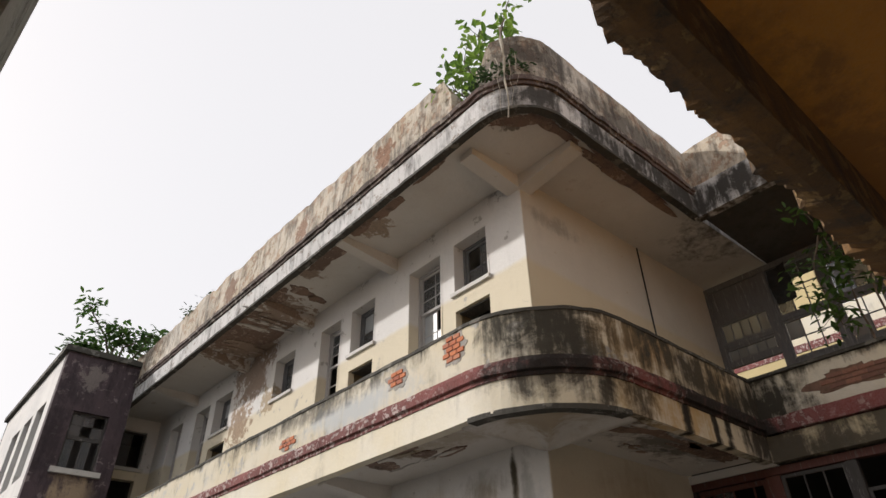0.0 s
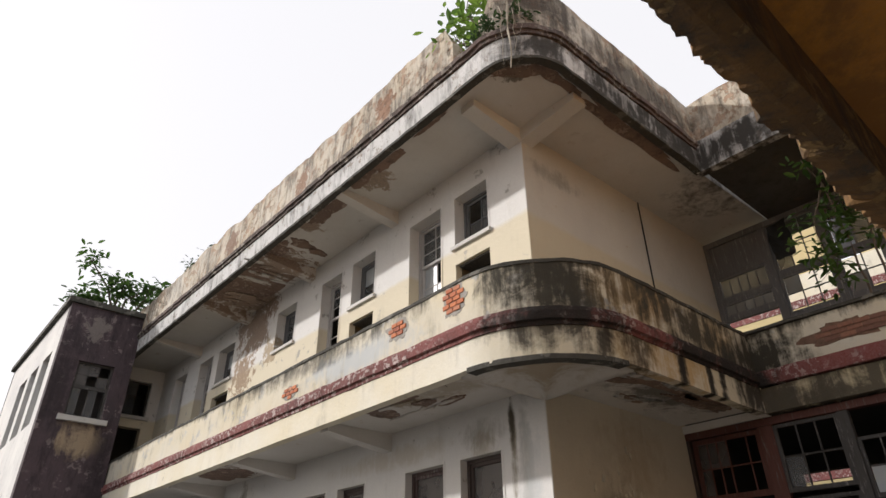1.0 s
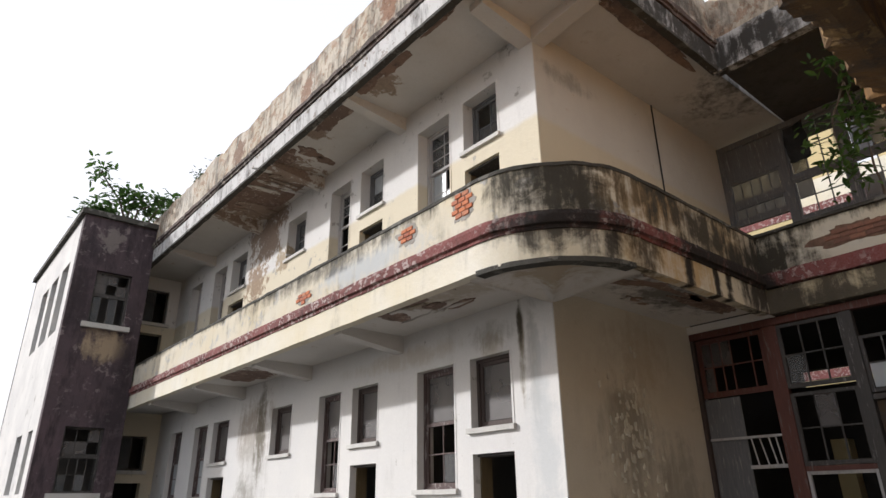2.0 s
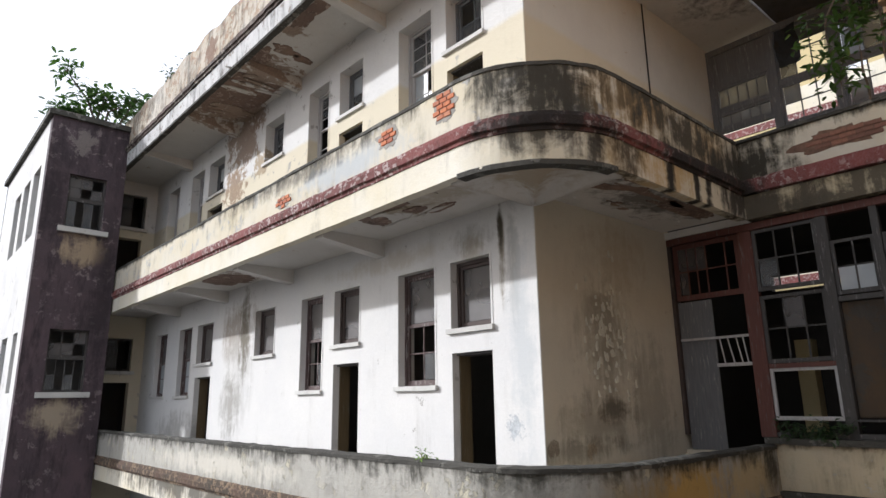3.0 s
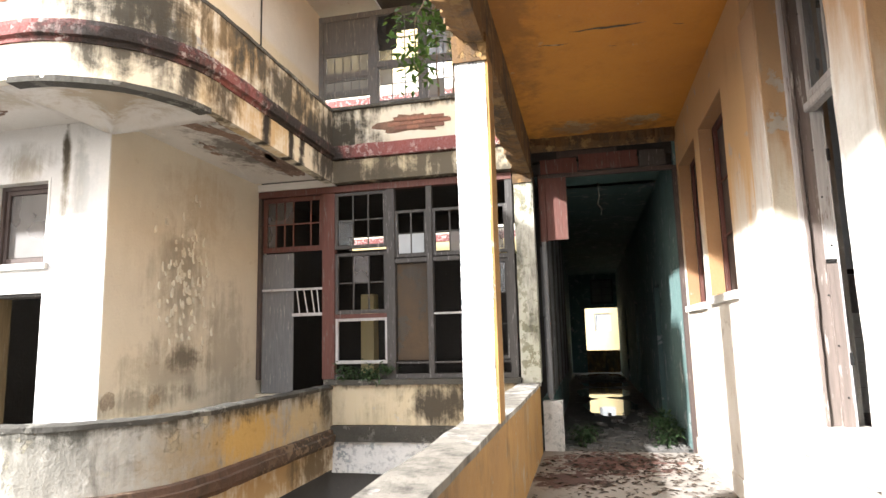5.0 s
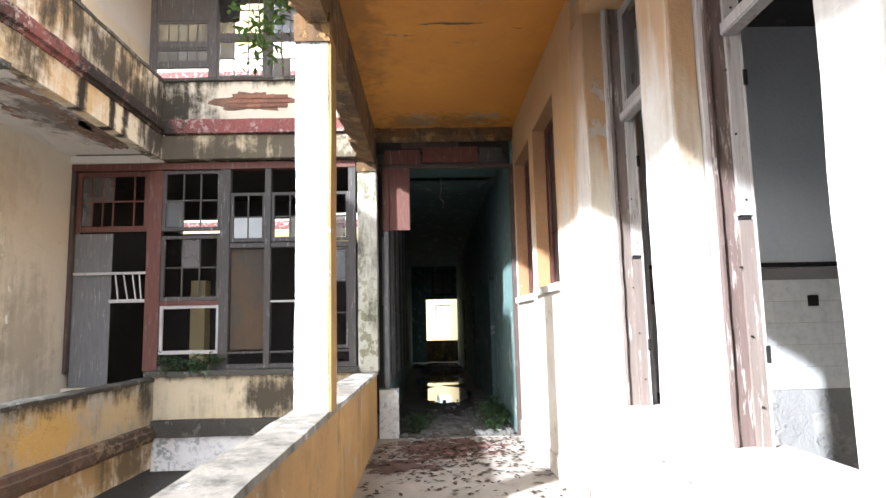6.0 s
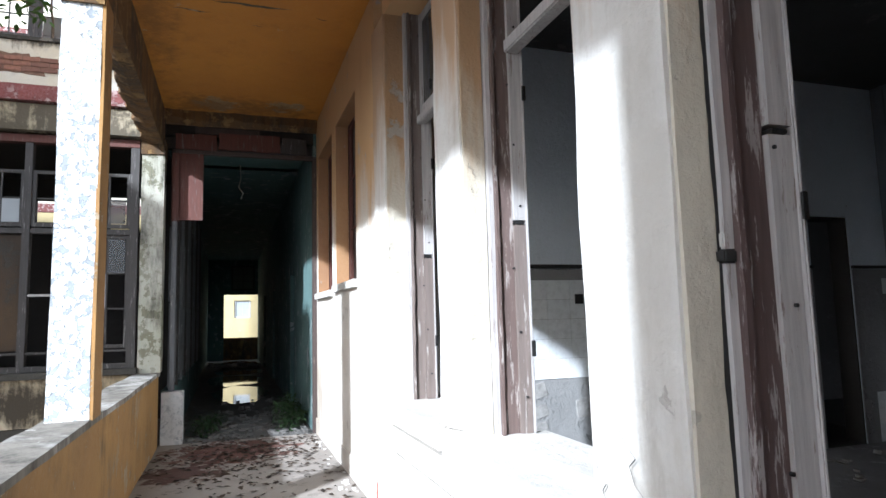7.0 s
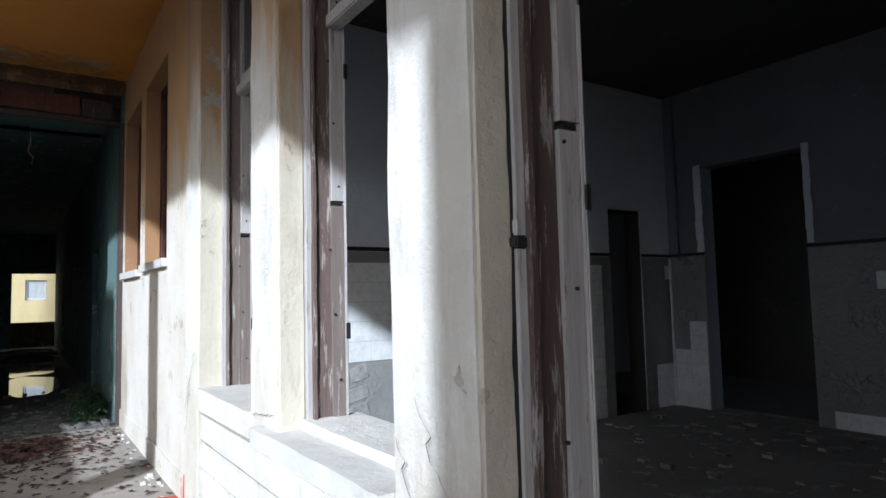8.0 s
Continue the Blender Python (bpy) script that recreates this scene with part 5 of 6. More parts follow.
structure("side_head", box(XB + 0.08, YO, 4.175, XB + 0.3, YS, STOREY - 0.16), M_soffit, "plaster strip above the screen", "wall")

# upper screen, set back behind the upper parapet
UX = 11.6
us = holder("timber_screen", "grey timber screen of the upper gallery with whitened panes", "window screen", "", "structure")
for u0, u1 in ((4.63, 4.735), (3.44, 3.60), (2.40, 2.52), (1.2, 1.34)):
    part("post", bar("x", UX, 0.12, u0, u1, STOREY, 8.54), M_screenwood, us)
part("head_rail", bar("x", UX - 0.01, 0.13, 1.2, 4.735, 8.42, 8.545), M_screenwood, us)
part("board", bar("x", UX + 0.03, 0.03, 3.60, 4.63, 7.76, 8.42), M_screenwood, us, "plain grey board")
for u0, u1, z in ((3.60, 4.63, 7.68), (3.60, 4.63, 7.12), (3.60, 4.63, 6.72), (2.52, 3.44, 7.28), (2.52, 3.44, 6.42), (1.34, 2.40, 7.28), (1.34, 2.40, 6.42)):
    part("rail", bar("x", UX + 0.01, 0.08, u0, u1, z, z + 0.08), M_screenwood, us)
sash(us, "x", UX + 0.02, 3.60, 4.63, 7.20, 7.68, 5, 1, M_screenwood, [(i, 0, M_grime) for i in range(5)], 0.05)
sash(us, "x", UX + 0.02, 3.60, 4.63, 6.80, 7.12, 5, 1, M_screenwood, [(i, 0, M_grime) for i in range(5)], 0.05)
sash(us, "x", UX + 0.02, 2.52, 3.44, 7.36, 8.42, 3, 2, M_screenwood, [(2, 1, M_dust), (2, 0, M_dust)], 0.045)
sash(us, "x", UX + 0.02, 2.52, 3.44, 6.50, 7.28, 3, 2, M_screenwood, [(2, 1, M_grime)], 0.045)
sash(us, "x", UX + 0.02, 1.34, 2.40, 6.50, 7.28, 3, 2, M_screenwood, [(0, 1, M_grime), (2, 0, M_grime)], 0.045)
sash(us, "x", UX + 0.02, 1.34, 2.40, 7.36, 8.42, 3, 2, M_screenwood, [(i, j, M_dust) for i in range(3) for j in range(2)], 0.045)
part("torn_curtain", ridged(worn_box(UX - 0.03, 3.0, 7.62, UX - 0.01, 3.40, 8.40, 0.08, 0.02, 3), 0.035, 5.0), M_black, us, "torn black rag")
structure("upper_back_wall", wall_mesh("x", UX, UX + 0.25, -8.5, 1.2, STOREY, 8.55), M_shaded_up, "plain wall of the upper back gallery", "wall")
pipe = tagged(part("conduit", tube([(9.16, YS - 0.02, 8.61), (9.16, YS - 0.02, 5.5)], 0.013, 6), M_black), "thin black conduit running up the shaded wall", "conduit")

# ---- joinery of the gallery wall ----
for n, (x0, x1, z0, z1) in enumerate(HOLES[:2]):
    w = holder("gallery_window_%d" % (n + 1), "shuttered gallery window in a deep ochre reveal", "window", "gallery windows", "structure")
    sash(w, "y", YW - 0.21, x0, x1, z0, z1, 2, 3, M_redwood, [], 0.06)
    part("shutter", box(x0 + 0.06, YW - 0.24, z0 + 0.06, x1 - 0.06, YW - 0.215, z1 - 0.06, 0.004), M_darkwood, w, "dark closed shutter")
    part("sill", worn_box(x0 - 0.04, YW - 0.14, z0 - 0.075, x1 + 0.02, YW + 0.055, z0 + 0.004, 0.12, 0.009, n), M_sill, w, "chipped pale sill")
    part("reveal", join(box(x0 - 0.0, YW - 0.155, z0 + 0.006, x0 + 0.012, YW - 0.004, z1), box(x1 - 0.012, YW - 0.155, z0 + 0.006, x1, YW - 0.004, z1), box(x0 + 0.012, YW - 0.155, z1 - 0.012, x1 - 0.012, YW - 0.004, z1)), M_reveal, w, "ochre painted reveal")
# a shallow pilaster beyond the windows, the plinth, and the stepped pier
structure("plinth", worn_box(5.36, YW, 0.0, 9.45, YW + 0.018, 0.22, 0.3, 0.004, 41), M_gallery_wall, "scuffed plinth of the gallery wall", "baseboard")
structure("wall_gallery_back", box(5.86, YW - 0.30, 0, 9.45, YW - 0.26, 4.7), M_inside, "dark board behind the windows", "wall")


def jamb(x, label, y0, y1, z0, z1, brown, strip, notch=1.20, lower=None):
    """A deep moulded timber jamb: brown linings, white rebate strips, an iron latch notch."""
    j = holder("door_frame", label, "door frame", "timber frames of the gallery openings", "structure", (x, y0, z0))
    d = y1 - y0
    part("lining", worn_box(-0.012, d * 0.885, 0, 0.05, d, z1 - z0, 0.2, 0.004, x), strip, j, "pale edge strip")
    part("bead", ridged(worn_box(-0.036, d * 0.80, 0, 0.05, d * 0.88, z1 - z0, 0.07, 0.002, x + 5), 0.005, 9.0, x), brown, j, "rough brown bead moulding")
    part("groove", worn_box(0.004, d * 0.755, 0, 0.05, d * 0.797, z1 - z0, 0.2, 0.002, x + 8), strip, j, "pale chipped groove")
    part("panel", worn_box(-0.010, d * 0.385, 0, 0.05, d * 0.752, z1 - z0, 0.2, 0.004, x + 3), brown, j)
    part("rebate", worn_box(-0.03, d * 0.06, 0, 0.05, d * 0.38, notch, 0.2, 0.004, x + 4), lower or strip, j, "flaking rebate strip")
    part("rebate", worn_box(-0.034, d * 0.06, notch + 0.03, 0.05, d * 0.38, z1 - z0, 0.2, 0.004, x + 6), strip, j, "flaking white rebate strip")
    part("stop", box(-0.045, 0.0, 0, 0.05, d * 0.055, z1 - z0, 0.005), strip, j, "pale door stop")
    for k in range(9):
        z = 0.2 + k * (z1 - z0 - 0.4) / 8
        part("nail", tube([(-0.038, d * (0.2 + 0.12 * (k % 3)), z), (-0.026, d * (0.2 + 0.12 * (k % 3)), z)], 0.007, 6), M_black, j)
    part("latch", box(-0.036, d * 0.12, notch + 0.004, 0.03, d * 0.34, notch + 0.02, 0.003), M_black, j, "rusty black latch plate")
    for z in (0.42, 1.9, 2.6):
        part("hinge", box(-0.048, -0.012, z, 0.0, 0.012, z + 0.09, 0.003), M_black, j, "rusted hinge")
    return j


jamb(4.865, "brown and white timber jamb of the narrow opening", YW - 0.37, YW - 0.15, 0.985, 4.25, M_paledjamb, M_whitewood, 1.145, M_paledjamb)
jamb(3.14, "brown and white timber jamb with a latch notch", YW - 0.38, YW - 0.152, 0.985, 4.25, M_brownjamb, M_whitewood, 1.165, M_paledjamb)
jamb(1.365, "thick brown and white timber door jamb, cracked off the wall", YW - 0.42, YW - 0.135, 0.0, 4.25, M_brownwood, M_whitewood, 2.165)
structure("pier_core_1", box(3.185, YW - 0.40, 0.9, 3.625, YW - 0.152, 4.25), M_pier, "plaster core of the pier", "pier")
structure("pier_core_2", box(1.415, YW - 0.39, 0.0, 1.895, YW - 0.152, 4.25), M_pier, "plaster core of the pier", "pier")
structure("pier_core_3", box(4.925, YW - 0.44, 0.0, 5.86, YW - 0.302, 4.25), M_pier, "plaster core of the pier", "pier")
t1 = holder("transom_window", "white transom with a broken top sash", "window", "", "structure")
part("transom", box(3.64, YW - 0.33, 3.27, 4.86, YW - 0.25, 3.34, 0.008), M_whitewood, t1)
sash(t1, "y", YW - 0.32, 3.64, 4.84, 3.36, 4.22, 3, 1, M_whitewood, [(0, 0, M_glass), (2, 0, M_glass)], 0.05)
t2 = holder("transom_window", "white transom bar of the open window", "window", "", "structure")
part("transom", box(1.905, YW - 0.36, 3.17, 3.12, YW - 0.27, 3.25, 0.008), M_whitewood, t2)
sw_ = holder("light_switch", "broken metal switch box with a black base on the pier", "switch", at=(1.372, YW - 0.148, 1.77))
part("plate", box(-0.018, -0.016, 0.045, 0.012, 0.018, 0.095, 0.005), M_sill, sw_, "pale metal plate")
part("base", ridged(box(-0.030, -0.020, 0.0, 0.012, 0.028, 0.043, 0.006), 0.004, 20.0), M_black, sw_, "broken black base")
rnd_c = random.Random(15)
gap = bmesh.new()
rows_g = []
for k in range(61):
    z_ = 0.02 + 4.2 * k / 60
    wide_ = 0.006 + 0.018 * abs(noise.noise(Vector((z_ * 1.7, 2.0, 0)))) + rnd_c.uniform(0, 0.006)
    y_ = YW - 0.131 + 0.004 * noise.noise(Vector((z_ * 4, 0, 0)))
    rows_g.append((gap.verts.new((1.3705, y_ - 0.004, z_)), gap.verts.new((1.3705, y_ + wide_, z_))))
for a, b in zip(rows_g, rows_g[1:]):
    gap.faces.new([a[0], a[1], b[1], b[0]])
part("gap", gap, M_black, bpy.data.objects["pier_3"], "dark open crack beside the door frame")
blob = bmesh.new()
bmesh.ops.create_circle(blob, cap_ends=True, segments=22, radius=0.26)
for v in blob.verts:
    v.co = Vector((v.co.x * 1.1, v.co.y * 0.55, 0)) * (1 + 0.35 * noise.noise(v.co * 7)) + Vector((5.45, YW + 0.13, 0.006))
tagged(part("paint_stain", blob, M_redpaint), "spilt red paint on the floor against the pier", "stain")
part("paint_splash", uneven(box(5.352, YW + 0.0, 0.01, 5.36, YW + 0.03, 0.25), 0.01, 9), M_redpaint, bpy.data.objects["paint_stain"])
# whitewashed blocks of the sill wall, each a little uneven
rnd = random.Random(4)
for j in range(4):
    for i in range(8):
        x0 = 1.92 + 0.40 * i - (0.2 if j % 2 else 0.0)
        a, b = max(1.93, x0 + 0.006), min(4.90, x0 + 0.394)
        if b - a < 0.08:
            continue
        d = rnd.uniform(0.0, 0.012)
        part("block", box(a, YW - 0.06, 0.012 + 0.198 * j, b, YW + 0.004 + d, 0.198 + 0.196 * j, 0.008), M_pier, sw)

def crack(parent, y, pts, width=0.007):
    """A jagged hairline crack on a face that looks along y."""
    bm = bmesh.new()
    rows = []
    for k, (x, z) in enumerate(pts):
        w_ = width * (0.4 + 0.6 * math.sin(math.pi * (k + 0.5) / len(pts)))
        rows.append((bm.verts.new((x - w_ / 2, y, z)), bm.verts.new((x + w_ / 2, y, z + w_ * 0.4))))
    for a, b in zip(rows, rows[1:]):
        bm.faces.new([a[0], a[1], b[1], b[0]])
    part("crack", bm, M_black, parent)


def jagged(x0, z0, x1, z1, n, seed, amount=0.03):
    r_ = random.Random(seed)
    return [(x0 + (x1 - x0) * k / n + r_.uniform(-amount, amount), z0 + (z1 - z0) * k / n + r_.uniform(-amount, amount) * 0.6) for k in range(n + 1)]


p1_, p2_, p3_ = (bpy.data.objects["pier_%d" % k] for k in (1, 2, 3))
crack(p1_, YW + 0.034, jagged(5.30, 0.75, 4.96, 1.25, 12, 1))
crack(p1_, YW + 0.034, jagged(5.12, 0.98, 5.28, 0.55, 8, 2), 0.005)
crack(p2_, YW + 0.014, jagged(3.19, 1.02, 3.62, 0.97, 12, 3, 0.015))
crack(p3_, YW + 0.024, jagged(1.88, 1.15, 1.50, 0.55, 14, 4))
crack(p3_, YW + 0.024, jagged(1.72, 1.28, 1.55, 1.0, 8, 5), 0.005)
crack(p3_, YW + 0.024, jagged(1.86, 0.80, 1.62, 0.95, 8, 6), 0.005)

# ---- wall tiles of the room ----
structure("tile_bed_east", wall_mesh("x", 5.588, 5.599, -8.59, -2.42, 0.0, 2.10, [(-7.97, -7.33, 0.0, 2.10)]), M_bed, "grey mortar bed with tile marks", "wall")
structure("tile_bed_south", wall_mesh("y", -8.598, -8.588, -4.99, 5.58, 0.0, 2.10, [(3.66, 5.03, 0.0, 2.10)]), M_bed, "grey mortar bed where tiles have fallen", "wall")
tagged(part("dado_rail", join(box(5.565, -7.33, 2.105, 5.6, -2.42, 2.145, 0.004), box(5.565, -8.6, 2.105, 5.6, -7.97, 2.145, 0.004), box(5.03, -8.6, 2.105, 5.565, -8.565, 2.145, 0.004), box(-4.9, -8.6, 2.105, 3.66, -8.565, 2.145, 0.004)), M_black), "dark dado rail along the tiled wall", "rail", kind="structure")

tagged(part("corner_trim", box(5.555, -8.588, 0.0, 5.585, -8.555, 2.09, 0.004), M_tile), "white glazed corner strip of the tiled wall", "trim", kind="structure")
# Lining added to darken the pale reveal as if shaded.
structure("narrow_door_lining", join(box(5.605, -7.968, 0.0, 5.85, -7.945, 2.745, 0.004), box(5.605, -7.944, 2.72, 5.85, -7.332, 2.745, 0.004)), M_deepshade, "dark lining added for shade in the narrow doorway", "trim")
tagged(part("wall_pipe", tube([(5.42, -8.57, 2.15), (5.42, -8.57, 3.2), (5.43, -8.57, 4.44)], 0.022, 8), M_roomshade), "painted pipe rising in the room corner", "pipe")
for nm_, x0_, x1_ in (("doorway_edge_east", 5.03, 5.13), ("doorway_edge_west", 3.58, 3.66)):
    structure(nm_, ridged(worn_box(x0_, -8.605, 2.15, x1_, -8.585, 3.36, 0.05, 0.003, x0_), 0.014, 6.0, x0_), M_room, "broken pale plaster edge of the doorway", "trim")

# ---- mouth of the corridor ----
cm = holder("corridor_frame", "dark red broken timber frame at the mouth of the corridor", "door frame", "", "structure")
for k, (y0, y1, z0, z1, mt) in enumerate(((-1.78, -1.42, 4.15, 4.40, M_greywood), (-1.40, -0.52, 4.17, 4.42, M_redwood), (-0.50, 0.06, 4.15, 4.38, M_redwood), (-1.1, -0.2, 4.40, 4.50, M_darkwood))):
    part("board", ridged(worn_box(CX0 - 0.03 + 0.012 * k, y0, z0, CX0 + 0.01 + 0.012 * k, y1, z1, 0.07, 0.004, k), 0.014, 4.0, k), mt, cm, "splintered broken board")
part("head", uneven(box(CX0 - 0.01, -1.90, 4.09, CX0 + 0.08, 0.10, 4.145, 0.006), 0.01, 3), M_darkwood, cm, "dark head rail")
part("head", ridged(worn_box(CX0 + 0.05, -1.93, 4.36, CX0 + 0.16, 0.20, 4.67, 0.1, 0.01, 2), 0.02, 3), M_deepshade, cm, "near-black broken lintel")
lip_bm = ragged_beam(0.0, 2.12, -0.30, 0.0, 4.50, 4.675, 0.14, 8)
for v in lip_bm.verts:
    v.co = Vector((CX0 - 0.02 - 0.5 * (v.co.y + 0.30), -1.93 + v.co.x, v.co.z))
part("broken_edge", lip_bm, M_beam, cm, "ragged ochre plaster edge")
part("jamb", box(CX0 - 0.01, 0.02, 0.73, CX0 + 0.11, 0.09, 3.1, 0.008), M_screenwood, cm, "pale grey split post")
part("jamb", box(CX0 - 0.01, 0.0, 3.1, CX0 + 0.11, 0.10, 4.09, 0.008), M_redwood, cm)
part("jamb", box(CX0 - 0.012, -1.965, 0.0, CX0 + 0.11, -1.88, 4.14, 0.008), M_darkwood, cm)
part("panel", uneven(box(CX0 + 0.02, -0.32, 3.12, CX0 + 0.05, 0.0, 4.14, 0.006), 0.012, 5), M_redwood, cm, "faded red panel")
part("plinth", worn_box(CX0 - 0.02, -0.10, 0.0, CX0 + 0.2, 0.18, 0.72, 0.1, 0.012, 50), M_column, cm, "whitewashed stub of wall")
cs = holder("timber_screen", "row of broken pale grey sashes along the corridor", "window screen", "", "structure")
rnd_w = random.Random(52)
for k in range(9):
    x0 = CX0 + 0.2 + 0.92 * k
    sash(cs, "y", 0.08, x0, x0 + 0.84, 0.75, 1.95, 2, 2, M_screenwood, [(i, j, M_frost) for i in range(2) for j in range(2) if rnd_w.random() < 0.55], 0.06)
    sash(cs, "y", 0.09, x0, x0 + 0.84, 1.97, 3.05, 2, 2, M_screenwood, [(i, j, M_grime) for i in range(2) for j in range(2) if rnd_w.random() < 0.5], 0.06)
    part("post", box(x0 + 0.84, 0.05, 0.7, x0 + 0.92, 0.15, 4.2, 0.006), M_screenwood if k % 2 else M_greywood, cs)
    part("panel", box(x0, 0.10, 3.08, x0 + 0.84, 0.13, 4.2, 0.004), M_darkwood, cs, "dark boarded top light")
structure("corridor_sill_wall", worn_box(CX0 + 0.2, 0.06, 0, 17.9, 0.20, 0.72, 0.4, 0.006, 8), M_teal, "low teal wall below the corridor sashes", "wall")
et = holder("corridor_transom", "grimy transom window above the far corridor doorway", "window", "", "structure")
sash(et, "x", CX1 - 0.06, -1.75, -0.75, 3.08, 4.2, 2, 3, M_greywood, [(i, j, M_grime) for i in range(2) for j in range(3)], 0.07)
fw = holder("far_window", "pale window in the sunlit far wall", "window", "", "structure")
sash(fw, "x", 33.1, -1.70, -0.90, 1.87, 2.76, 2, 2, M_whitewood, [(i, j, M_frost) for i in range(2) for j in range(2)], 0.06)

# ---- bricks bared in the plaster ----
def brick_patch(parent, axis, c, u, z, wide, high, material, seed, bed, long_=0.135):
    """Courses of brick in an uneven hole in the plaster, with recessed mortar."""
    rnd = random.Random(seed)
    me = bpy.data.meshes.new("brick")
    b = box(-0.008, -long_ / 2 + 0.005, -0.031, 0.008, long_ / 2 - 0.005, 0.031, 0.006)
    b.to_mesh(me)
    b.free()
    me.materials.append(material)
    pts = []
    for k in range(44):
        a = 2 * math.pi * k / 44
        r = 1 + 0.5 * noise.noise(Vector((math.cos(a) * 1.7, math.sin(a) * 1.7, seed))) + 0.3 * noise.noise(Vector((math.cos(a) * 5, math.sin(a) * 5, seed + 3)))
        pts.append((u + wide / 2 * 1.12 * r * math.cos(a), z + high / 2 * 1.12 * r * math.sin(a)))
    bmv = bmesh.new()
    bmv.faces.new([bmv.verts.new((c - 0.004, a, b_) if axis == "x" else (a, c - 0.004, b_)) for a, b_ in pts])
    ext = bmesh.ops.extrude_face_region(bmv, geom=bmv.faces[:])
    for v in ext["geom"]:
        if isinstance(v, bmesh.types.BMVert):
            v.co += Vector((0.02, 0, 0)) if axis == "x" else Vector((0, 0.02, 0))
    part("mortar", bmv, bed, parent, "grey mortar")
    row = 0
    zz = z - high / 2
    while zz < z + high / 2:
        off = long_ / 2 if row % 2 else 0.0
        uu = u - wide / 2 - 0.2 + off
        while uu < u + wide / 2 + 0.2:
            a = ((uu - u) / (wide / 2)) ** 2 + ((zz - z) / (high / 2)) ** 2
            if a < 0.80 + 0.35 * rnd.random():
                ob = new("brick", me)
                ob.parent = parent
                turn = pose(c - 0.008, uu, zz) if axis == "x" else pose(uu, c - 0.008, zz, 0, 0, 90)
                ob.matrix_local = turn @ pose(rnd.uniform(-0.003, 0.003), 0, 0, rnd.uniform(-2, 2), 0, 0)
            uu += long_
        zz += 0.070
        row += 1


brick_patch(balcony_up, "x", XO, 4.93, 5.17, 0.38, 0.38, M_brick, 1, M_cement)
brick_patch(balcony_up, "x", XO, 6.10, 5.15, 0.40, 0.26, M_brick, 2, M_cement)
brick_patch(balcony_up, "x", XO, 9.05, 4.98, 0.42, 0.18, M_brick, 3, M_cement)
brick_patch(bu, "x", XB, 1.98, 5.08, 1.0, 0.28, M_oldbrick, 4, M_oldmortar, 0.208)


# ---- plants ----
def leaf_cloud(points, size, material_name, seed, per=5, droop=0.3, long=2.0):
    """Small folded leaves round twig ends, joined in one mesh."""
    rnd = random.Random(seed)
    verts, faces = [], []
    for p in points:
        for _ in range(per):
            o = Vector(p) + Vector((rnd.gauss(0, 1), rnd.gauss(0, 1), rnd.gauss(0, 0.8))) * size * 1.3
            d = Vector((rnd.uniform(-1, 1), rnd.uniform(-1, 1), rnd.uniform(-droop - 0.5, 0.7 - droop))).normalized()
            side = d.cross(Vector((rnd.uniform(-0.4, 0.4), rnd.uniform(-0.4, 0.4), 1))).normalized()
            s = size * rnd.uniform(0.6, 1.2)
            up = side.cross(d) * s * 0.12
            base = len(verts)
            verts += [o, o + d * s * long * 0.35 + side * s * 0.42 + up, o + d * s * long * 0.75 + side * s * 0.3 + up, o + d * s * long, o + d * s * long * 0.75 - side * s * 0.3 + up, o + d * s * long * 0.35 - side * s * 0.42 + up, o + d * s * long * 0.5]
            faces += [(base, base + 1, base + 6), (base + 1, base + 2, base + 6), (base + 2, base + 3, base + 6), (base + 3, base + 4, base + 6), (base + 4, base + 5, base + 6), (base + 5, base, base + 6)]
    me = bpy.data.meshes.new("leaves")
    me.from_pydata([tuple(v) for v in verts], [], faces)
    me.materials.append(material_name)
    return me


def plant(name, label, category, at, stems, leaf, leaf_mat, seed, per=5, radius=0.03, twigs=6, reach=0.3, droop=0.3):
    """A plant of forking stems, each a list of points relative to its foot, with leaves at the twig ends."""
    rnd = random.Random(seed)
    h = holder(name, label, category, at=at)
    ends = []
    for st in stems:
        st = [Vector(p) for p in st]
        pts = []
        for a, b in zip(st, st[1:]):
            for k in range(4):
                q = a.lerp(b, k / 4)
                pts.append(q + noise.noise_vector(q * 3 + Vector((seed, 0, 0))) * 0.05)
        pts.append(st[-1])
        bms = [tube(pts, radius, 6, 0.35)]
        for _ in range(twigs):
            k = rnd.randrange(len(pts) // 3, len(pts))
            d = Vector((rnd.uniform(-1, 1), rnd.uniform(-1, 1), rnd.uniform(-0.3, 0.8))).normalized() * reach * rnd.uniform(0.5, 1.2)
            e = pts[k] + d
            bms.append(tube([pts[k], pts[k] + d * 0.5 + Vector((0, 0, 0.03)), e], radius * 0.35, 4, 0.5))
            ends += [e, pts[k] + d * 0.6]
        ends.append(pts[-1])
        part("stem", join(*bms), M_bark, h)
    crown = new("leaves", leaf_cloud(ends, leaf, leaf_mat, seed, per, droop))
    crown.parent = h
    return h


plant("roof_sapling", "leafy green sapling rooted in the roof corner", "plant", (4.75, 4.0, 9.45),
      [[(0, 0, 0), (0.05, 0.05, 0.7), (0.1, -0.1, 1.5), (0.15, -0.25, 2.0)], [(0, 0.05, 0), (-0.1, 0.5, 0.55), (-0.1, 0.75, 1.2)], [(0, 0, 0.1), (0.0, 0.35, 0.9), (0.0, 0.35, 1.7)], [(0, 0.1, 0), (0, 0.8, 0.35), (0, 1.05, 0.75)]],
      0.10, M_leaf, 3, 4, 0.025, 8, 0.32)
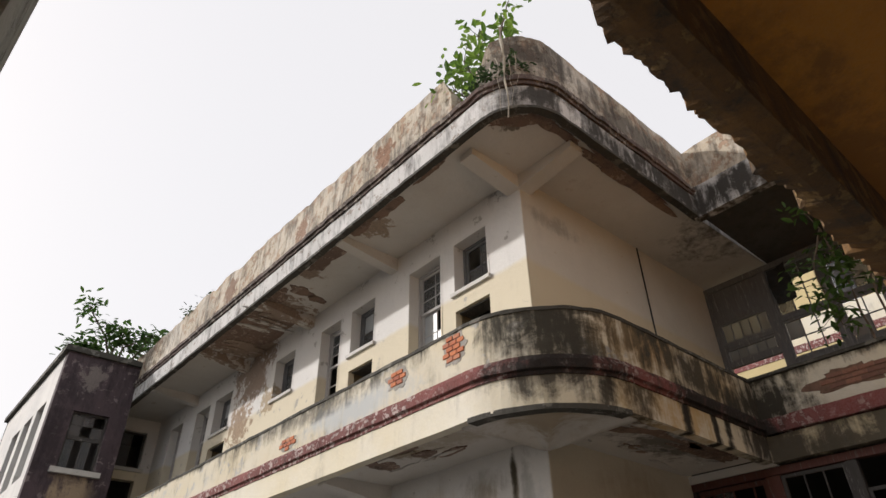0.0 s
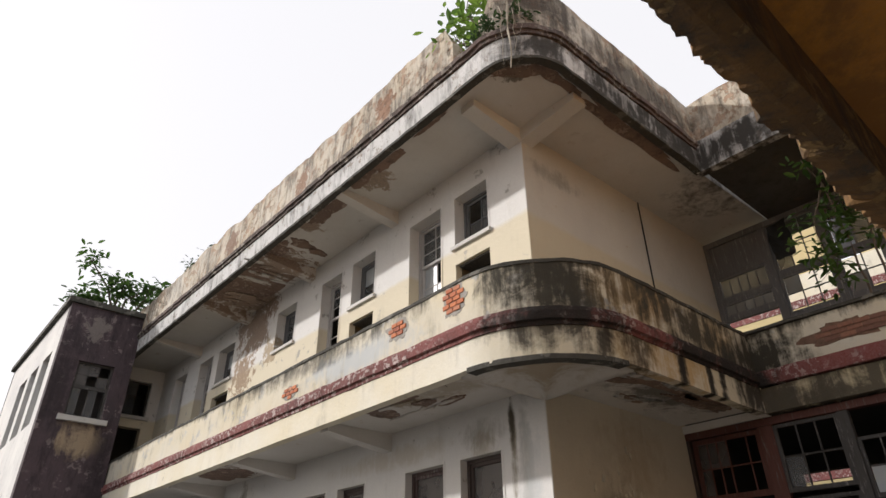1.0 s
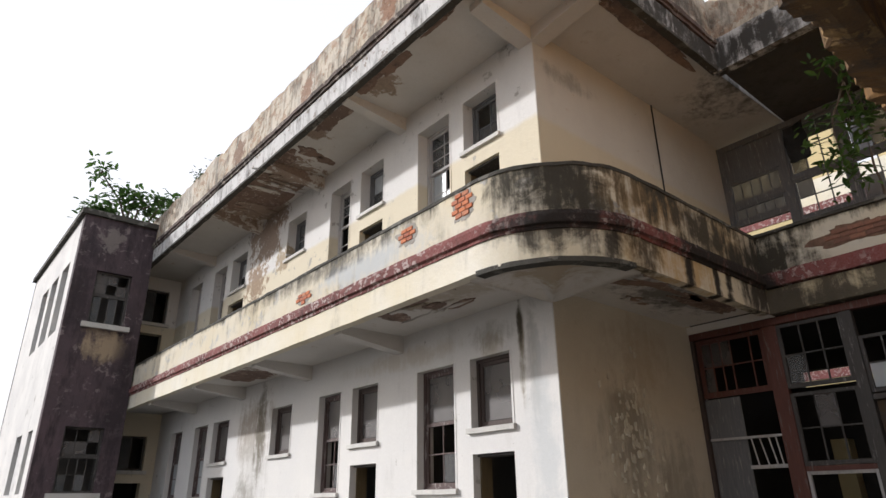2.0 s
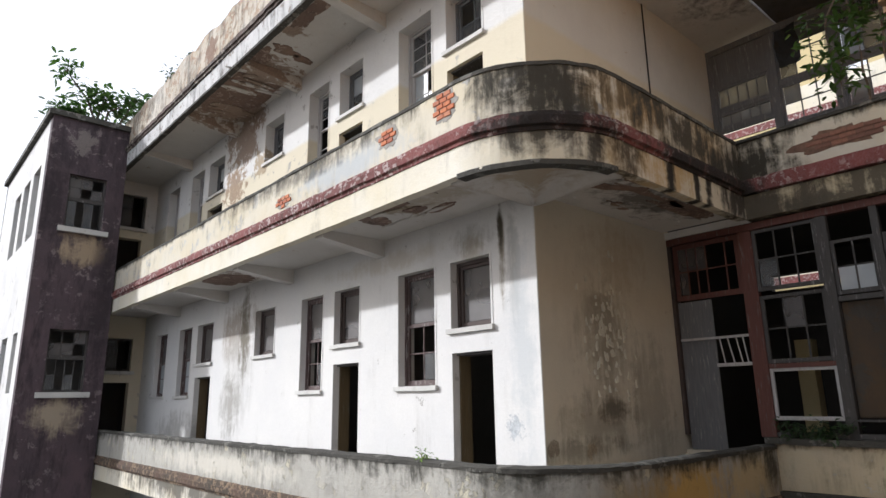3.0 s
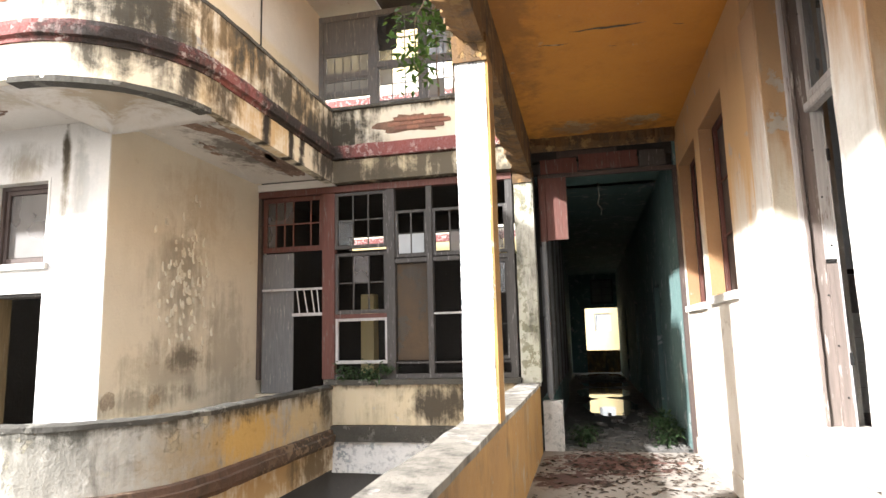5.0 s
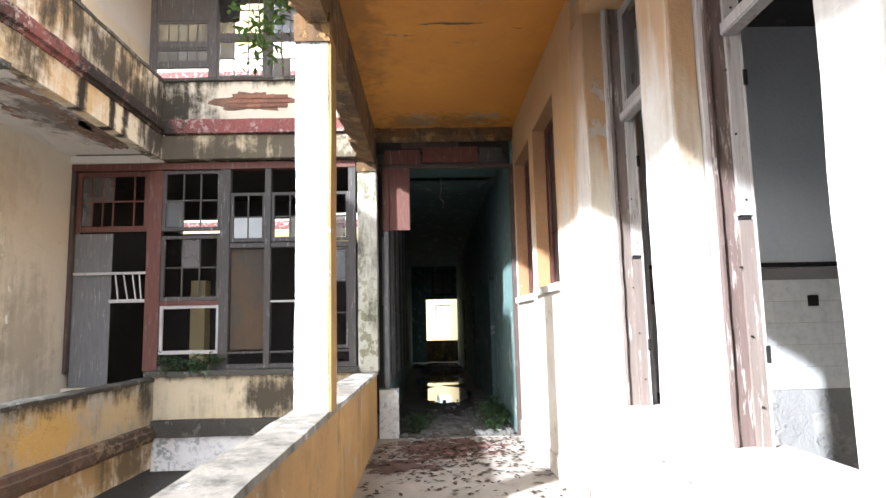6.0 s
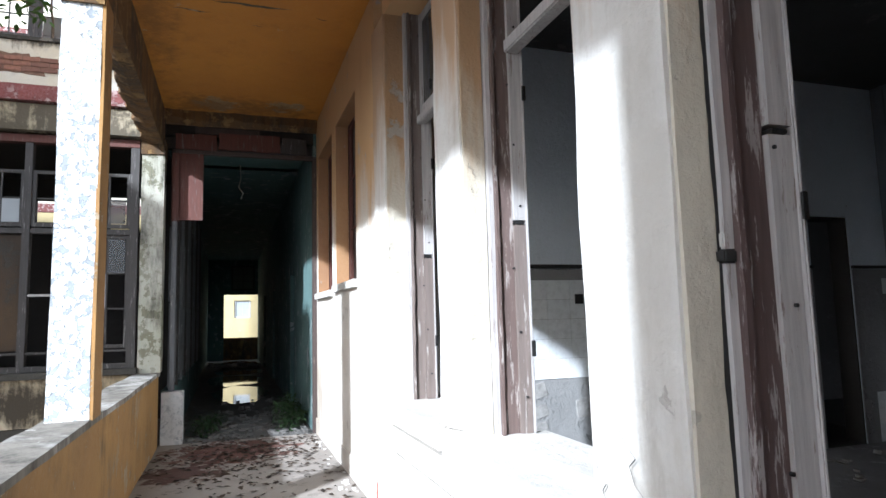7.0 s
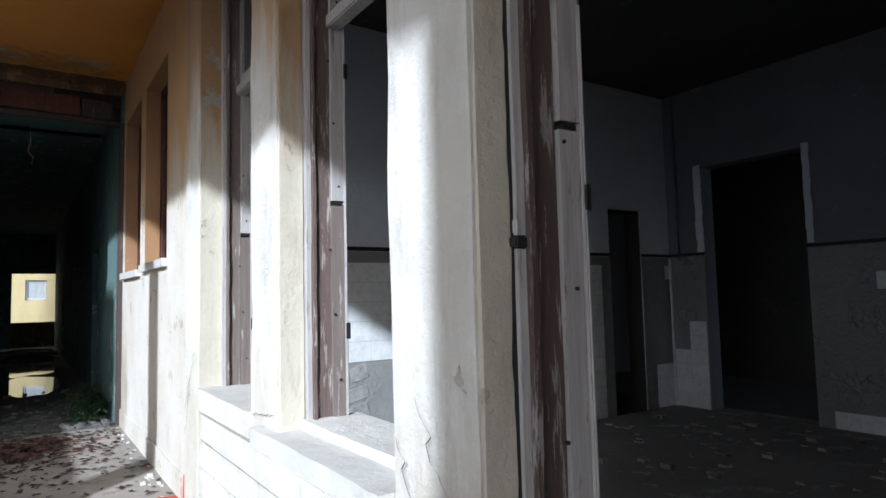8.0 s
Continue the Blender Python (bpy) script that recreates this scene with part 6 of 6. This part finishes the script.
rt = holder("hanging_roots", "pale aerial roots hanging from the roof corner", "roots", at=(4.43, 3.62, 9.2))
for k, (dx, dy, ln, r) in enumerate(((0, 0, 1.0, 0.03), (0.05, -0.06, 0.75, 0.010), (-0.04, 0.10, 0.9, 0.008), (0.08, -0.16, 0.55, 0.007), (-0.02, 0.22, 0.4, 0.006))):
    part("root", tube([(dx * (1 + 0.3 * math.sin(j * 2.1 + k)), dy + 0.02 * math.sin(j * 1.7 + k), (0.95 if k == 0 else 0.3) - (ln + (0.95 if k == 0 else 0.3)) * j / 8) for j in range(9)], r, 5, 0.3), M_root, rt)
plant("roof_fringe", "dark tuft of moss and twigs on the roof corner", "plant", (4.62, 3.95, 9.2), [[(0, 0, 0), (-0.05, 0.2, 0.2)], [(0, 0, 0), (0.05, -0.25, 0.15)]], 0.05, M_leafdark, 5, 14, 0.015, 12, 0.25)
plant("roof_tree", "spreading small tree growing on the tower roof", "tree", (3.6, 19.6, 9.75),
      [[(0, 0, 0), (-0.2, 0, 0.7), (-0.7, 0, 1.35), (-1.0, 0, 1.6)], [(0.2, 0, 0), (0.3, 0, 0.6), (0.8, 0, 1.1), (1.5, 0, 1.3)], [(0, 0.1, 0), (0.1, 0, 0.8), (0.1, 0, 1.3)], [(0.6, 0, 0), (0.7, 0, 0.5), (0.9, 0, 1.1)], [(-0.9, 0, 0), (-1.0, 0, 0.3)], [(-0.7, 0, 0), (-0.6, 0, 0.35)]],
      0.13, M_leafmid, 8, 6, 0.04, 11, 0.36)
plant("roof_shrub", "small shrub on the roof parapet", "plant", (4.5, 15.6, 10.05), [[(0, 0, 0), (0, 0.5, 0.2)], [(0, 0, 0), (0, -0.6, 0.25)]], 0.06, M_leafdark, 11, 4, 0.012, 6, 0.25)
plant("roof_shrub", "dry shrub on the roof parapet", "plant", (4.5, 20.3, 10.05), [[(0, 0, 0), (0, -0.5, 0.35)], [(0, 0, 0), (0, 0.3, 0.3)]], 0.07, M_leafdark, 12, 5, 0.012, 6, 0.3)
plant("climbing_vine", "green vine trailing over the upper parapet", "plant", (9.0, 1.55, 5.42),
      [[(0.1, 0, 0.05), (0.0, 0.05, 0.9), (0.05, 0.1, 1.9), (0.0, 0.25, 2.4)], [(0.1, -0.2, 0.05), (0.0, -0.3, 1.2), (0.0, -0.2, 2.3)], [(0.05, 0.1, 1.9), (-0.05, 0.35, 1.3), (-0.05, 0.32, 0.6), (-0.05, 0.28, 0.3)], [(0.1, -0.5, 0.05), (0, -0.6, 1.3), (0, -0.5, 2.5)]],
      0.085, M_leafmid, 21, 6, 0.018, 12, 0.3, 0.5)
plant("ledge_weed", "low green weed on the window ledge", "plant", (9.12, 3.0, 1.08), [[(0, 0, 0), (0, 0.2, 0.12)], [(0, 0, 0), (0, -0.25, 0.1)], [(0, -0.3, 0), (0, -0.55, 0.12)]], 0.04, M_leafdark, 31, 9, 0.006, 9, 0.13)
plant("balcony_weed", "small weed on the lower balcony parapet", "plant", (4.55, 5.45, 0.99), [[(0, 0, 0), (0, 0.1, 0.08)]], 0.03, M_leaf, 32, 6, 0.005, 5, 0.08)
plant("corridor_weed", "green weeds at the foot of the corridor wall", "plant", (10.4, -1.75, 0.0), [[(0, 0, 0), (0.1, 0.1, 0.25)], [(0.4, 0, 0), (0.5, 0.05, 0.2)], [(-0.4, 0.1, 0), (-0.4, 0.2, 0.18)]], 0.05, M_leafdark, 33, 10, 0.006, 9, 0.2)
plant("corridor_weed", "sparse weeds in the corridor mouth", "plant", (9.9, -0.35, 0.0), [[(0, 0, 0), (0.1, 0, 0.15)], [(0.5, -0.1, 0), (0.6, -0.1, 0.12)]], 0.045, M_leafdark, 34, 8, 0.005, 8, 0.16)

# ---- litter, rubble, puddles ----
rnd = random.Random(77)
pts = [(rnd.uniform(5.0, 9.4), rnd.uniform(-1.9, 0.15), 0.008) for _ in range(420)] + [(rnd.gauss(8.4, 0.8), rnd.gauss(-0.9, 0.45), 0.008) for _ in range(500)]
verts, faces = [], []
for x, y, z in pts:
    if not (YW + 0.04 < y < 0.18) or x > 9.6:
        continue
    a, s = rnd.uniform(0, 6.28), rnd.uniform(0.02, 0.06)
    ca, sa = math.cos(a) * s, math.sin(a) * s
    b = len(verts)
    verts += [(x - ca, y - sa, z), (x - sa * 0.45, y + ca * 0.45, z + rnd.uniform(0, 0.015)), (x + ca, y + sa, z + rnd.uniform(0, 0.012)), (x + sa * 0.45, y - ca * 0.45, z + rnd.uniform(0, 0.015))]
    faces.append((b, b + 1, b + 2, b + 3))
me = bpy.data.meshes.new("leaf_litter")
me.from_pydata(verts, [], faces)
me.materials.append(M_litter)
tagged(new("leaf_litter", me), "dark dry leaves scattered over the gallery floor", "leaf litter", kind="stuff")


def chunks(name, label, n, spread, size, material, seed):
    rnd = random.Random(seed)
    bm = bmesh.new()
    for _ in range(n):
        x, y, z = spread(rnd)
        s = size * rnd.uniform(0.35, 1.0)
        vs = add_box(bm, x - s, y - s * rnd.uniform(0.5, 1), z, x + s, y + s * rnd.uniform(0.5, 1), z + s * rnd.uniform(0.3, 0.9))
        for v in vs:
            v.co += Vector((rnd.uniform(-0.3, 0.3), rnd.uniform(-0.3, 0.3), 0)) * s
    return tagged(part(name, bm, material), label, "rubble", kind="stuff")


chunks("corridor_rubble", "rubble and litter across the corridor floor", 260, lambda r: (9.6 + abs(r.gauss(0, 1.7)), r.uniform(-1.85, 0.0), -0.012), 0.07, M_corr_floor, 5)
chunks("corridor_heap", "heap of rubble far down the corridor", 120, lambda r: (r.gauss(25.2, 0.35), r.uniform(-1.8, 0.1), -0.012 + abs(r.gauss(0, 0.05))), 0.12, M_corr_floor, 6)
chunks("room_rubble", "broken tile and plaster on the room floor", 160, lambda r: (r.uniform(0.5, 5.4), r.uniform(-8.3, -2.6), 0.0), 0.05, M_cement, 7)
chunks("gallery_rubble", "bits of fallen plaster at the foot of the wall", 60, lambda r: (r.uniform(2.0, 9.3), YW + 0.05 + abs(r.gauss(0, 0.08)), 0.0), 0.025, M_pier, 8)
for n, (cx, cy, rx, ry) in enumerate(((15.6, -0.95, 1.9, 0.62), (19.3, -0.85, 1.7, 0.75), (22.9, -1.0, 1.7, 0.8), (27.2, -1.0, 1.5, 0.8))):
    w = bmesh.new()
    w.faces.new([w.verts.new((cx + rx * math.cos(a) * (1 + 0.25 * noise.noise(Vector((math.cos(a) * 2, math.sin(a) * 2, n)))), cy + ry * math.sin(a) * (1 + 0.3 * noise.noise(Vector((math.sin(a) * 2, math.cos(a) * 3, n)))), -0.006)) for a in [2 * math.pi * k / 40 for k in range(40)]])
    tagged(part("puddle", w, M_water), "still shallow puddle on the corridor floor", "puddle", "puddles in the corridor")
wire = tagged(part("hanging_wire", tube([(11.5, -0.85, 4.45), (11.5, -0.86, 4.2), (11.52, -0.83, 4.05), (11.5, -0.9, 3.95), (11.52, -0.88, 3.85)], 0.012, 5), M_root), "loose wire hanging from the corridor ceiling", "wire")

# ---- single tiles on the room walls, last ----
tile_me = bpy.data.meshes.new("tile")
b = box(-0.004, -0.1298, -0.0978, 0.004, 0.1298, 0.0978, 0.0015)
b.to_mesh(tile_me)
b.free()
tile_me.materials.append(M_tile)
bed_east, bed_south = bpy.data.objects["tile_bed_east"], bpy.data.objects["tile_bed_south"]
rnd = random.Random(9)
for i in range(24):
    for j in range(10):
        y, z = -2.56 - 0.262 * i, 0.105 + 0.198 * j
        if -8.12 < y < -7.18:
            continue
        gone = z < 0.95 and y > -5.6 + 0.4 * noise.noise(Vector((y * 2, z * 3, 0)))
        gone |= y < -8.1 and 0.6 < z and noise.noise(Vector((y * 3, z * 1.3, 5))) > -0.15
        if gone or rnd.random() < 0.01:
            continue
        t_ = new("tile", tile_me)
        t_.parent = bed_east
        t_.location = (5.583, y, z)
M_dab = plain("pale tile mortar", (0.36, 0.355, 0.345), 0.95, 0, 0.5, 14.0)
dabs = []
for k in range(3):
    b = bmesh.new()
    b.faces.new([b.verts.new((0, 0.118 * (1 + 0.12 * noise.noise(Vector((q, k, 1)))) * (1 if -2 < ((q + 2) % 16) - 4 < 5 else 1) * max(-1, min(1, 1.35 * math.cos(2 * math.pi * q / 16))), 0.088 * (1 + 0.12 * noise.noise(Vector((q, k, 7)))) * max(-1, min(1, 1.35 * math.sin(2 * math.pi * q / 16))))) for q in range(16)])
    e = bmesh.ops.extrude_face_region(b, geom=b.faces[:])
    for v in e["geom"]:
        if isinstance(v, bmesh.types.BMVert):
            v.co.x -= 0.006
            v.co.y *= 0.95
            v.co.z *= 0.95
    dm = bpy.data.meshes.new("mortar_dab")
    b.to_mesh(dm)
    b.free()
    dm.materials.append(M_dab)
    dabs.append(dm)
for i in range(12):
    for j in range(5):
        y, z = -2.56 - 0.262 * i, 0.105 + 0.198 * j
        if z < 0.95 and y > -5.2 and rnd.random() < 0.6:
            d_ = new("mortar_dab", rnd.choice(dabs))
            d_.parent = bed_east
            d_.location = (5.588, y + rnd.uniform(-0.03, 0.03), z + rnd.uniform(-0.02, 0.02))
            d_.rotation_euler = (rnd.uniform(-0.3, 0.3), 0, 0)
            d_.scale = (1, rnd.uniform(0.7, 1.15), rnd.uniform(0.7, 1.1))
tagged(part("socket_hole", box(5.572, -4.11 - 0.05, 1.79 - 0.05, 5.579, -4.11 + 0.05, 1.79 + 0.05, 0.002), M_black), "empty black wall socket in the tiled wall", "socket")
for i in range(30):
    for j in range(10):
        x, z = 5.44 - 0.262 * i, 0.105 + 0.198 * j
        if 3.5 < x < 5.15 and not (x > 5.1):
            continue
        keep = (x > 5.1 and z < 1.0 + 0.5 * noise.noise(Vector((x * 4, z, 1)))) or (x < 3.5 and noise.noise(Vector((x * 1.1, z * 1.4, 3))) > 0.22)
        if keep:
            t_ = new("tile", tile_me)
            t_.parent = bed_south
            t_.matrix_local = pose(x, -8.583, z, 0, 0, 90)


# pale flakes that curl off the shaded side wall
rnd_f = random.Random(41)
bm_f = bmesh.new()
for k in range(110):
    fx, fz = rnd_f.gauss(7.32, 0.26), rnd_f.gauss(2.5, 0.42)
    w, h_ = rnd_f.uniform(0.012, 0.032), rnd_f.uniform(0.025, 0.07)
    lean = rnd_f.uniform(-0.3, 0.3)
    ring = []
    for j in range(7):
        a = 2 * math.pi * j / 7
        r = rnd_f.uniform(0.7, 1.15)
        u, v = w * r * math.cos(a), h_ * r * math.sin(a)
        out = 0.004 + 0.016 * max(0.0, -v / h_)
        ring.append((fx + u + lean * v, YS - 0.008 - out, fz + v))
    face = bm_f.faces.new([bm_f.verts.new(c) for c in ring])
    back = [bm_f.verts.new((c[0], YS + 0.004, c[2])) for c in ring]
    front = list(face.verts)
    for j in range(7):
        bm_f.faces.new([front[j], back[j], back[(j + 1) % 7], front[(j + 1) % 7]])
bmesh.ops.recalc_face_normals(bm_f, faces=bm_f.faces[:])
flakes = part("plaster_flakes", bm_f, M_flake)
tagged(flakes, "small pale plaster flakes curling off the side wall", "flakes", kind="stuff")
